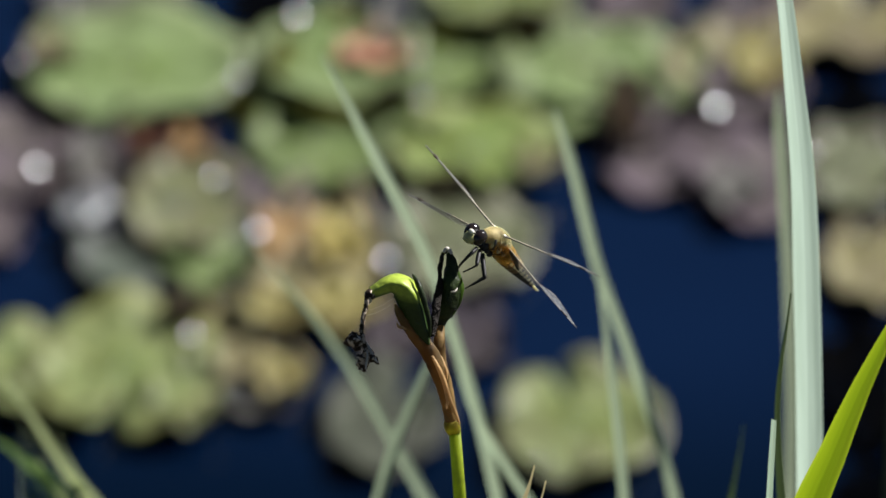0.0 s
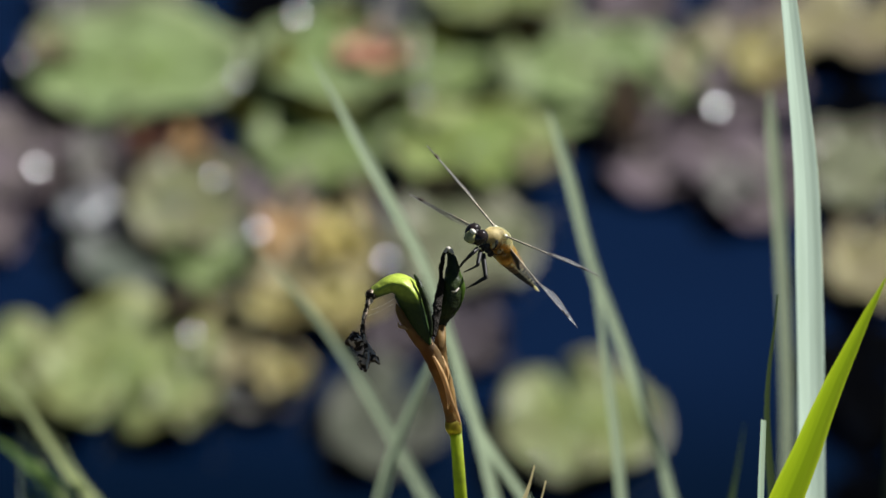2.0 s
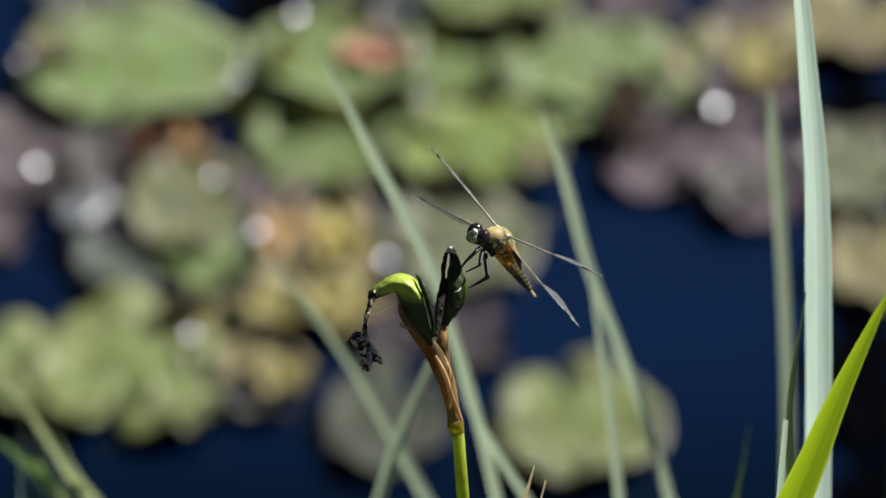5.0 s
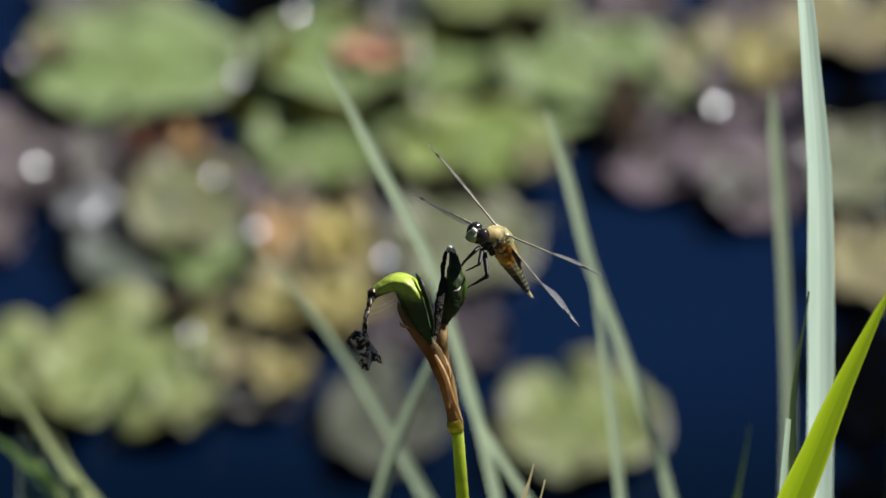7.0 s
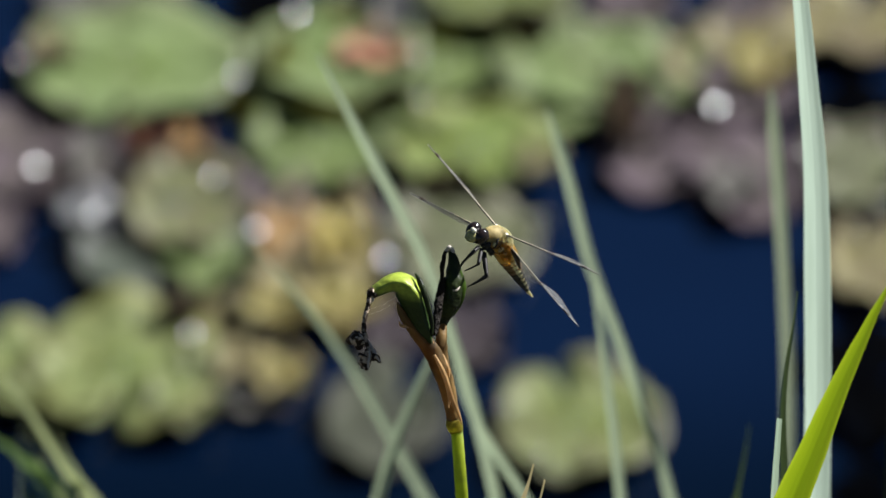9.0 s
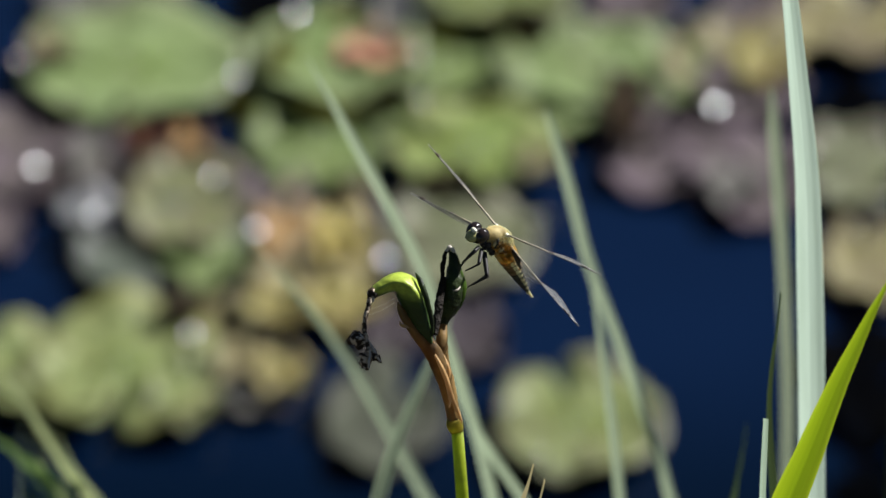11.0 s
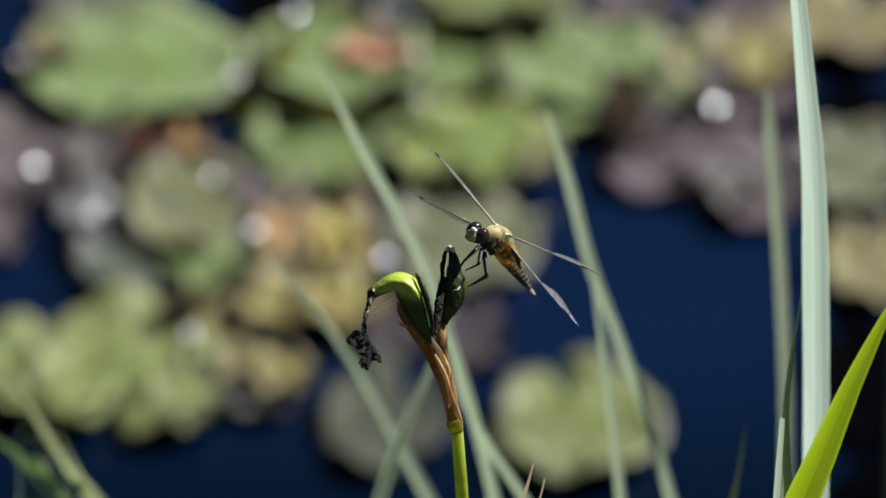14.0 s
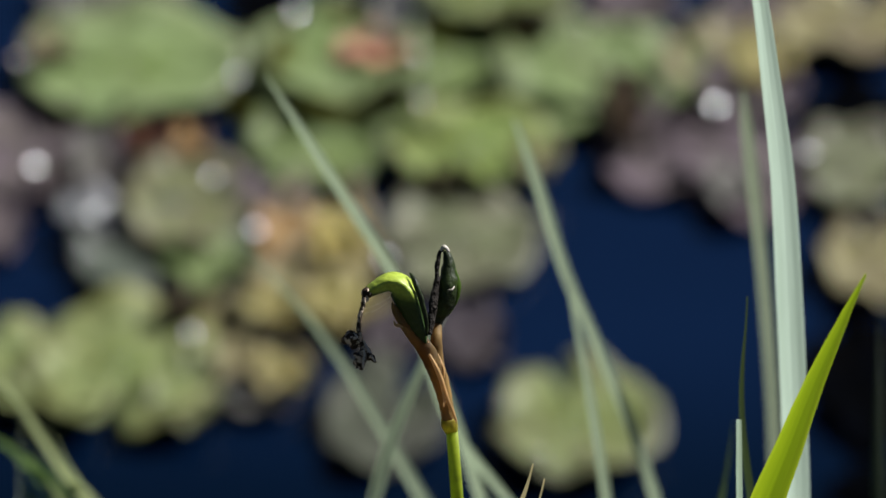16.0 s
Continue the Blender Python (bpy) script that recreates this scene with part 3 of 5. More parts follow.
B_SWAY = [(0, 0.34), (0.2, 0.34), (0.5, 0.13), (0.7, -0.13), (1, 0.25), (1.2, -0.08), (1.5, -0.08), (2, -0.25), (2.5, -0.25), (3, -0.08), (3.2, -0.25), (3.5, -0.46), (3.7, -0.29), (4, 0.00), (4.2, -0.21), (5.2, -0.13), (6.3, 0.04), (6.5, 0.13), (7, 0.00), (8, 0.08), (9, -0.04), (10.2, 0.08), (11.5, -0.08), (12.5, 0.00), (13.5, -0.13), (14, -0.29), (14.5, -0.50), (14.8, -0.38), (14.9, -1.17), (15, -1.76), (15.1, -1.97), (15.2, -2.01), (15.3, -1.55), (15.4, -1.93), (15.5, -2.98), (15.6, -4.32), (15.7, -4.36), (15.8, -3.57), (15.9, -2.27), (16, -2.01)]
R_SWAY = [(0, -0.93), (0.2, -1.06), (0.5, -0.76), (0.7, -1.03), (1, -0.66), (1.2, -1.16), (1.5, -1.03), (2, -0.76), (2.5, -0.73), (2.7, -0.83), (3, -0.76), (3.2, -0.36), (3.5, -0.76), (3.7, -0.40), (4, -0.36), (4.2, -0.33), (5.2, -0.17), (6.3, -0.10), (6.5, -0.03), (7, 0.00), (8, 0.00), (9, -0.20), (10.2, -0.50), (11.5, -0.70), (12, -0.36), (12.5, -0.30), (13, -0.40), (13.5, -0.63), (14, -0.30), (14.5, -0.66), (14.6, -0.60), (14.8, -0.80), (15, -0.90), (15.1, -1.43), (15.2, -2.06), (15.3, -2.15), (15.4, -1.86), (15.5, -1.53), (15.6, -1.53), (15.7, -1.99), (15.8, -2.52), (15.9, -2.45), (16, -1.96)]
G_SWAY = [(0, 0.48), (0.2, 0.46), (0.5, 0.23), (0.7, 0.21), (1, 0.09), (1.2, 0.30), (1.5, -0.07), (2, -0.30), (2.5, -0.02), (2.7, 0.57), (3, 0.16), (3.2, 0.09), (3.5, -0.14), (3.7, 0.02), (4, 0.00), (4.2, -0.11), (5.2, 0.00), (6.3, -0.05), (7, 0.00), (8, -0.23), (9, -0.09), (10.2, -0.05), (11.5, -0.21), (12.5, -0.11), (13.5, 0.05), (14, 0.25), (14.5, 0.00), (14.7, 0.00), (14.8, -0.05), (14.9, -0.23), (15, -0.68), (15.1, -1.07), (15.2, -1.10), (15.3, -0.87), (15.4, -0.94), (15.5, -1.30), (15.6, -1.44), (15.7, -1.10), (15.8, -0.82), (16, -0.80)]
P_SWAY = [(0, -1.29), (0.2, -1.61), (0.5, -1.34), (0.7, -1.13), (1, -1.29), (1.2, -1.88), (1.5, -1.24), (2, -2.15), (2.5, -1.34), (2.7, -1.83), (3, -1.08), (3.2, -0.59), (3.5, -1.02), (3.7, -0.38), (4, -0.81), (4.2, -0.54), (5.2, -0.27), (6.3, -0.16), (7, 0.00), (8, 0.22), (9, -0.75), (10.2, -1.34), (11.5, -2.04), (12, -0.91), (12.5, -0.43), (13.5, -0.97), (14, -0.48), (14.5, -1.08), (14.7, -1.24), (14.8, -1.29), (14.9, -1.83), (15, -2.63), (15.1, -3.66), (15.2, -4.78), (15.3, -5.21), (15.4, -5.27), (15.5, -4.41), (15.6, -3.98), (15.7, -4.09), (15.8, -4.78), (15.9, -4.89), (16, -4.09)]
S_SWAY = [(0, -0.67), (0.5, -0.42), (1, -0.48), (2, -0.60), (3, -0.48), (4, -0.06), (5.2, -0.12), (7, 0.00), (8, 0.06), (9, 0.00), (10.2, -0.12), (11.5, -0.30), (12.5, -0.30), (13.5, -0.60), (14, -0.30), (14.5, -0.48), (14.9, -0.73), (15, -1.39), (15.2, -1.81), (15.4, -2.18), (15.6, -1.45), (15.7, -1.39), (15.9, -1.81), (16, -1.45)]
E_SWAY = [(0, -0.20), (2, 0.00), (3, -0.13), (4, -0.07), (5.2, 0.00), (7, 0.00), (9, -0.07), (11.5, 0.13), (13, 0.34), (14.5, 0.47), (15, 0.27), (15.5, -0.27), (16, -0.67)]
Q_SWAY = [(0, 0.42), (0.7, 0.00), (1.2, 0.10), (2, 0.42), (4.2, 0.73), (7, 0.83), (11.5, 0.73), (13.5, 0.42), (14.8, -0.16), (15, -0.47), (15.2, -0.68), (15.4, -0.94), (15.6, -0.83), (15.7, -0.99), (15.8, -0.68), (16, -0.57)]

# long pale leaf leaning behind the stem, and its companion
blade("reed_leaf", "long pale green reed leaf leaning over the pond", "leaf", REED, [(-0.044, 1.5526, 0.8979), (-0.0363, 1.5477, 0.8839), (-0.0295, 1.5431, 0.871), (-0.0173, 1.535, 0.8481), (-0.0049, 1.5263, 0.8239), (0.0033, 1.5179, 0.7995), (0.0116, 1.5086, 0.7728), (0.0197, 1.4969, 0.7393), (0.0309, 1.4969, 0.667)], 0.00206, turn=-32, sway=D_SWAY, taper=0.16)
blade("reed_leaf", "slender pale green reed leaf beside a longer one", "leaf", REED, [(0.0032, 1.4976, 0.8091), (0.0105, 1.4976, 0.7798), (0.0179, 1.4976, 0.763), (0.0306, 1.4976, 0.7388), (0.061, 1.4976, 0.6665)], 0.00168, sway=D_SWAY)
# pair of leaves over open water
blade("reed_leaf", "long grey-green reed leaf curving over open water", "leaf", REED, [(0.0389, 1.5951, 0.8453), (0.0435, 1.5886, 0.8331), (0.0483, 1.5806, 0.818), (0.0553, 1.568, 0.7946), (0.0666, 1.5532, 0.7686), (0.0773, 1.5382, 0.7428), (0.0855, 1.5239, 0.7184), (0.1127, 1.5239, 0.5876)], 0.00206, turn=-32, sway=C_SWAY, taper=0.07, tipped=0.75)
blade("reed_leaf", "upright green reed leaf in front of another leaf", "leaf", REED, [(0.051, 1.5006, 0.8495), (0.0544, 1.4957, 0.8331), (0.0583, 1.4884, 0.8083), (0.0618, 1.4808, 0.7834), (0.0646, 1.4731, 0.7578), (0.075, 1.4731, 0.6314)], 0.00174, sway=C_SWAY)
# tall leaves at the side
blade("iris_leaf", "broad upright pale blue-green iris leaf", "leaf", GLAUCOUS, [(0.0998, 1.3248, 1.1484), (0.1044, 1.3198, 1.1085), (0.11, 1.3151, 1.0715), (0.1132, 1.3115, 1.043), (0.1162, 1.3079, 1.0142), (0.1181, 1.3029, 0.975), (0.1195, 1.2977, 0.9348), (0.1203, 1.2929, 0.8975), (0.1268, 1.2929, 0.6926)], 0.00405, sway=R_SWAY, keel=0.25, taper=0.35)
blade("reed_leaf", "narrow dull green reed leaf behind a broad leaf", "leaf", REED_DULL, [(0.1228, 1.5951, 0.8546), (0.1236, 1.5903, 0.8434), (0.1251, 1.5834, 0.8277), (0.1276, 1.5704, 0.7982), (0.1294, 1.557, 0.7685), (0.1305, 1.5433, 0.739), (0.1304, 1.531, 0.7129), (0.1338, 1.531, 0.596)], 0.00226, turn=-32, sway=B_SWAY, taper=0.06, tipped=0.75)
blade("iris_leaf", "bright yellow-green iris leaf lit through by sun", "leaf", FRESH, [(0.1275, 1.172, 1.0685), (0.1245, 1.172, 1.0609), (0.1186, 1.172, 1.0443), (0.1125, 1.172, 1.0259), (0.108, 1.172, 1.0097), (0.1024, 1.172, 0.9913), (0.0981, 1.172, 0.975), (0.0934, 1.172, 0.9238), (0.0623, 1.172, 0.4637)], 0.0062, turn=-12, keel=0.35, sway=G_SWAY, taper=0.19)
blade("iris_leaf", "thin pale leaf broken off at its top", "leaf", BROKEN, [(0.1023, 1.2105, 0.9903), (0.102, 1.2105, 0.9809), (0.1017, 1.2105, 0.9724), (0.1014, 1.2105, 0.9614), (0.0995, 1.2105, 0.7866)], 0.00106, sway=P_SWAY, tipped=0.3)
# dark because the shade on this leaf is put into its colour
blade("reed_leaf", "thin leaf with its shade put into a dark green", "leaf", REED_DARK, [(0.1103, 1.2541, 1.0055), (0.1094, 1.2541, 0.9939), (0.1079, 1.2541, 0.9802), (0.107, 1.2541, 0.963), (0.1075, 1.2541, 0.9457), (0.1087, 1.2541, 0.9276), (0.1201, 1.2541, 0.7465)], 0.00137, sway=P_SWAY)
blade("reed_leaf", "short dark green leaf tip standing over water", "leaf", GRASS, [(0.1065, 1.4185, 0.8317), (0.1049, 1.4077, 0.8312), (0.1023, 1.3922, 0.8308), (0.1, 1.3791, 0.8307), (0.0809, 1.3791, 0.6454)], 0.00191, sway=S_SWAY)
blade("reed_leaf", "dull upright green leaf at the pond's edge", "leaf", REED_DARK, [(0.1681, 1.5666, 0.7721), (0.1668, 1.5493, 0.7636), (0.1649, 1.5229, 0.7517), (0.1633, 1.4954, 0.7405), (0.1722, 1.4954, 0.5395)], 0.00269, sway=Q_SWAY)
# leaves low behind the stem
blade("reed_leaf", "pale green reed leaf leaning low over lily pads", "leaf", REED, [(-0.0774, 1.671, 0.7329), (-0.0649, 1.6604, 0.7239), (-0.0548, 1.6516, 0.7164), (-0.0368, 1.6331, 0.6994), (-0.021, 1.6135, 0.6805), (-0.0071, 1.5951, 0.6632), (0.03, 1.5951, 0.5565)], 0.00259, sway=E_SWAY, taper=0.5)
blade("reed_leaf", "short green leaf crossing a longer reed leaf", "leaf", REED, [(0.0035, 1.4990, 0.8222), (-0.0055, 1.4929, 0.8012), (-0.01, 1.4898, 0.7908), (-0.0148, 1.4864, 0.7792), (-0.0194, 1.4826, 0.7665), (-0.0231, 1.4788, 0.7534), (-0.042, 1.4788, 0.6545)], 0.00209, sway=E_SWAY)
blade("grass_tip", "small dry tan grass tip beside the stem", "grass", DRY, [(0.0269, 1.2026, 0.9793), (0.0261, 1.2026, 0.9753), (0.0252, 1.2026, 0.9711), (0.0242, 1.2026, 0.9675), (-0.0004, 1.2026, 0.8528)], 0.0014)
blade("grass_tip", "small dry tan grass tip beside the stem", "grass", DRY, [(0.0303, 1.2026, 0.9736), (0.0297, 1.2026, 0.97), (0.0292, 1.2026, 0.9675), (0.0123, 1.2026, 0.8528)], 0.0009)
# tuft in the corner
blade("wild_grass", "arching green grass blade of a low tuft", "grass", TUFT, [(-0.1782, 1.666, 0.6701), (-0.1684, 1.6429, 0.6739), (-0.1573, 1.6139, 0.6788), (-0.1462, 1.5826, 0.6845), (-0.1383, 1.5619, 0.689), (-0.1012, 1.5619, 0.5991)], 0.00251, turn=-32, sway=E_SWAY)
blade("wild_grass", "fine green grass blade of a low tuft", "grass", TUFT, [(-0.1562, 1.648, 0.6559), (-0.1492, 1.613, 0.6697), (-0.1412, 1.5783, 0.6851), (-0.1328, 1.545, 0.7015), (-0.086, 1.545, 0.6131)], 0.00174, turn=-32, sway=E_SWAY)
blade("wild_grass", "deep green grass blade bending out of a tuft", "grass", GRASS, [(-0.1843, 1.6359, 0.6636), (-0.1737, 1.6183, 0.6707), (-0.1629, 1.5972, 0.6775), (-0.1538, 1.5794, 0.6837), (-0.1466, 1.5616, 0.6886), (-0.1026, 1.5616, 0.5993)], 0.0032)
blade("wild_grass", "deep green grass blade of a low tuft", "grass", GRASS, [(-0.1729, 1.6534, 0.6418), (-0.167, 1.6177, 0.6577), (-0.1613, 1.5783, 0.6757), (-0.1496, 1.5783, 0.5559)], 0.00299)
blade("wild_grass", "yellowish green grass blade of a low tuft", "grass", TUFT, [(-0.1655, 1.6300, 0.6690), (-0.1600, 1.6050, 0.6755), (-0.1540, 1.5820, 0.6830), (-0.1470, 1.5600, 0.6900), (-0.112, 1.5600, 0.5990)], 0.0019, turn=-20, sway=E_SWAY)
blade("wild_grass", "deep green grass blade of a low tuft", "grass", GRASS, [(-0.1640, 1.6210, 0.6560), (-0.1585, 1.5960, 0.6680), (-0.1530, 1.5700, 0.6800), (-0.1300, 1.5700, 0.5700)], 0.0024, turn=-30)
blade("wild_grass", "pale upright grass blade at the tuft's side", "grass", REED_DULL, [(-0.1634, 1.5924, 0.7112), (-0.1622, 1.5644, 0.7135), (-0.1608, 1.5436, 0.7160), (-0.1592, 1.5228, 0.7187), (-0.171, 1.5228, 0.5445)], 0.00102, turn=-32)

# ---------------------------------------------------------------- the flower stalk
STALK_ROOT = Vector((0.012, 1.30, ground_height(0.012, 1.30)))


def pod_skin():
    # the shaded underside is put into the colour: yellow-green above, deep green below
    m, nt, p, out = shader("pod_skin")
    tc, sep, shade_height = nt.nodes.new("ShaderNodeTexCoord"), nt.nodes.new("ShaderNodeSeparateXYZ"), nt.nodes.new("ShaderNodeMath")
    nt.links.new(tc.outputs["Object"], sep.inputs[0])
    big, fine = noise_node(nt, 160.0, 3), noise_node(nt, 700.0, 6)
    shade_height.operation, shade_height.inputs[1].default_value = "MULTIPLY_ADD", 0.003
    nt.links.new(big, shade_height.inputs[0])
    nt.links.new(sep.outputs[2], shade_height.inputs[2])
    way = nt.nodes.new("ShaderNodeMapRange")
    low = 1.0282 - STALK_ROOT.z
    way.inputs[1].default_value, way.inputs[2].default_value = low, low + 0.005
    nt.links.new(shade_height.outputs[0], way.inputs[0])
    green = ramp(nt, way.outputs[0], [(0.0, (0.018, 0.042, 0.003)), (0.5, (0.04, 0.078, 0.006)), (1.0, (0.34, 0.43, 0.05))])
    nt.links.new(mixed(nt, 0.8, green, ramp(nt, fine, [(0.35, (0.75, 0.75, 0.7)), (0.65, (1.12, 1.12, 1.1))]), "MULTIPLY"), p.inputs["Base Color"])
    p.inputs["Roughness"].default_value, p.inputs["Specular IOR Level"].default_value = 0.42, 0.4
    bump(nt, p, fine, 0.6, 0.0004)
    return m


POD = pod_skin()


def flower_stalk():
    thing = new("iris_stalk")
    thing.location = STALK_ROOT
    tagged(thing, "spent iris stalk with green seed pods and brown husk", "plant")

    def rel(rows, mm=1000):
        return [(*(Vector(r[:3]) - STALK_ROOT), r[3] / mm) for r in rows]
    lower = [(*STALK_ROOT, 2.6), (0.010, 1.29, 0.45), (0.009, 1.28, 0.75), (0.0064, 1.203, 0.9419), (0.0059, 1.2026, 0.9675), (0.005, 1.2042, 0.9836), (0.0043, 1.2062, 0.99)]
    lower = [(*p[:3], r) for p, r in zip(lower, (2.6, 2.3, 2.1, 1.95, 1.9, 1.8, 1.75))]
    part("stem", tube(bmesh.new(), rel(lower), 40, 14), STEM_GREEN, thing)
    node = [(*(0.0043, 1.2052, 0.9887), 1.75), (*(0.004, 1.206, 0.9898), 2.15), (*(0.0035, 1.2053, 0.9922), 2.4), (*(0.003, 1.2053, 0.994), 2.0)]
    part("stem_node", tube(bmesh.new(), rel(node), 12, 14, lumps=0.1), NODE_SKIN, thing, "swollen yellow-brown stem joint")
    # dry bracts
    left = [(*(0.0039, 1.205, 0.9918), 2.1), (*(0.0019, 1.2076, 1.0008), 2.1), (*(-0.0008, 1.21, 1.0094), 2.5), (*(-0.0036, 1.2124, 1.0146), 2.5), (*(-0.0076, 1.2154, 1.0188), 2.2), (*(-0.0108, 1.2168, 1.0225), 1.5), (*(-0.0124, 1.2172, 1.0252), 0.95), (*(-0.0131, 1.2176, 1.0275), 0.2)]
    part("husk", tube(bmesh.new(), rel(left), 48, 20, 0.75, 0.13, 2), HUSK, thing, "dry brown papery husk")
    right = [(*(0.0032, 1.208, 0.9943), 1.8), (*(0.0015, 1.2124, 1.0024), 2.0), (*(0, 1.2171, 1.0073), 1.8), (*(-0.0002, 1.2204, 1.0121), 1.7), (*(0, 1.2229, 1.0138), 1.4), (*(0.0003, 1.2249, 1.015), 0.8)]
    part("husk", tube(bmesh.new(), rel(right), 40, 18, 0.8, 0.13, 5), HUSK, thing, "dry brown papery husk")
    for rows in ([(*(-0.0023, 1.2095, 1.0144), 0.35), (*(-0.0008, 1.208, 1.012), 0.65), (*(0.0007, 1.2068, 1.0088), 0.8), (*(0.002, 1.2055, 1.005), 0.7), (*(0.0033, 1.2045, 1.0008), 0.65), (*(0.0048, 1.2038, 0.997), 0.5), (*(0.0057, 1.2033, 0.9946), 0.25)],
                 [(*(-0.0031, 1.2105, 1.0129), 0.2), (*(-0.0025, 1.2098, 1.0107), 0.65), (*(-0.0018, 1.209, 1.0082), 0.75), (*(-0.0015, 1.2083, 1.0062), 0.2)],
                 [(*(0.0008, 1.2066, 1.0063), 0.15), (*(0.0017, 1.2053, 1.0039), 0.45), (*(0.0022, 1.2046, 1.0015), 0.5), (*(0.002, 1.2043, 0.9989), 0.15)],
                 [(*(0.0003, 1.2125, 1.0122), 0.2), (*(0.001, 1.2105, 1.0108), 0.6), (*(0.0018, 1.209, 1.0092), 0.6), (*(0.002, 1.2078, 1.007), 0.25)],
                 [(*(-0.0027, 1.2125, 1.0171), 0.15), (*(-0.0023, 1.2115, 1.0154), 0.45), (*(-0.002, 1.21, 1.0132), 0.4)]):
        part("husk_fold", ribbon(bmesh.new(), rel(rows), (0.45, -1, 0.5), 22, 0.7), HUSK_PALE, thing, "husk fold with its sunlight put into a paler orange-tan")
    fold = [(*(-0.0126, 1.215, 1.0225), 0.15), (*(-0.0121, 1.2145, 1.0214), 0.45), (*(-0.0111, 1.214, 1.0214), 0.5), (*(-0.0098, 1.2135, 1.0211), 0.15)]
    part("husk_tip", ribbon(bmesh.new(), rel(fold), (0.2, -1, 0.5), 16, 0.4), HUSK_PALE, thing, "curled pale husk tip")
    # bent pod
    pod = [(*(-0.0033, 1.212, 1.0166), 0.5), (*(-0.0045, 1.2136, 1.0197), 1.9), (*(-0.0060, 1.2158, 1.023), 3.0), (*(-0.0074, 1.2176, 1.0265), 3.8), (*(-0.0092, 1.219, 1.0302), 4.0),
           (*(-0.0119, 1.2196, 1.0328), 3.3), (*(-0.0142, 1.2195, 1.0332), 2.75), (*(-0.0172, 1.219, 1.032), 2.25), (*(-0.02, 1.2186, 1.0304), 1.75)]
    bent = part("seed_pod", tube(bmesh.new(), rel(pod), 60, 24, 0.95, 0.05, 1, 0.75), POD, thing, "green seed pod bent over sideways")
    # shadowed strip beside the lit top, put in as a dark ridge
    ridge = [(*(-0.0079, 1.2221, 1.0346), 0.25), (*(-0.0066, 1.2188, 1.0341), 0.9), (*(-0.0053, 1.2165, 1.0317), 0.9), (*(-0.004, 1.2147, 1.0275), 0.85), (*(-0.0031, 1.2132, 1.0235), 0.7), (*(-0.003, 1.212, 1.0192), 0.3)]
    part("pod_ridge", tube(bmesh.new(), rel(ridge), 20, 8, 0.8, 0.15, 3), POD_DARK, bent, "ridge of the pod, its shadow put into the dark colour")
    collar = [(*(-0.0193, 1.2183, 1.0308), 1.2), (*(-0.0202, 1.2181, 1.0305), 1.75), (*(-0.021, 1.2179, 1.0303), 1.5), (*(-0.0215, 1.2181, 1.0297), 0.7)]
    part("pod_collar", tube(bmesh.new(), rel(collar), 10, 12, 1.0, 0.3, 4), WITHERED, bent, "dark withered collar")
    # withered flower hanging from the pod
    string = [(*(-0.0207, 1.2208, 1.0284), 0.80), (*(-0.0217, 1.2188, 1.0255), 0.82), (*(-0.0227, 1.2165, 1.0221), 0.72), (*(-0.0229, 1.2144, 1.0191), 0.70), (*(-0.022, 1.2125, 1.0164), 0.85), (*(-0.0212, 1.2112, 1.0147), 0.56)]
    dead = part("withered_flower", tube(bmesh.new(), rel(string), 34, 8, 0.8, 0.5, 6), WITHERED, thing, "shrivelled dark brown flower hanging by a thread")
    for words, rows in (("clump", [(*(-0.0259, 1.2146, 1.0194), 0.78), (*(-0.0252, 1.2125, 1.0182), 1.95), (*(-0.0242, 1.2125, 1.0164), 1.69), (*(-0.0229, 1.2119, 1.0156), 0.78)]),
                        ("lobe", [(*(-0.0215, 1.2119, 1.0156), 0.78), (*(-0.0219, 1.2103, 1.0133), 1.23), (*(-0.0225, 1.2087, 1.011), 1.17), (*(-0.0219, 1.2079, 1.0099), 0.39)]),
                        ("lobe", [(*(-0.0214, 1.2109, 1.0159), 0.65), (*(-0.0202, 1.2098, 1.0143), 0.98), (*(-0.019, 1.209, 1.0132), 0.78), (*(-0.0179, 1.2083, 1.0123), 0.26)]),
                        ("lobe", [(*(-0.023, 1.2114, 1.0131), 0.39), (*(-0.0235, 1.2101, 1.0114), 0.91), (*(-0.0232, 1.209, 1.0097), 0.65)])):
        part("petal_" + words, tube(bmesh.new(), rel(rows), 30, 12, 0.7, 0.9, 8), WITHERED, dead)
    rnd = random.Random(21)
    for centre, spread, count in (((-0.0247, 1.2122, 1.0176), 0.0011, 9), ((-0.0221, 1.2096, 1.0122), 0.0012, 10), ((-0.0202, 1.2094, 1.0142), 0.0009, 6)):
        for k in range(count):
            way = [rnd.gauss(0, 1) for _ in range(3)]
            mid = Vector(centre) + Vector([rnd.gauss(0, 0.6) * spread for _ in range(3)])
            bend = Vector([rnd.gauss(0, 0.5) * spread for _ in range(3)])
            reach = Vector(way).normalized() * spread
            rows = [(*(mid - reach), 0.15), (*(mid - reach * 0.4 + bend), rnd.uniform(0.35, 0.6)), (*(mid + reach * 0.4 + bend * 0.6), rnd.uniform(0.3, 0.55)), (*(mid + reach), 0.1)]
            part("crumpled_petal", tube(bmesh.new(), rel(rows), 14, 8, 0.5, 0.7, k), WITHERED, dead)
    # sunlight on the flower's edges, put in as pale strips
    scar = [(*(-0.0217, 1.2124, 1.0177), 0.12), (*(-0.0205, 1.2103, 1.016), 0.45), (*(-0.0192, 1.2087, 1.0142), 0.5), (*(-0.0182, 1.2079, 1.013), 0.3)]
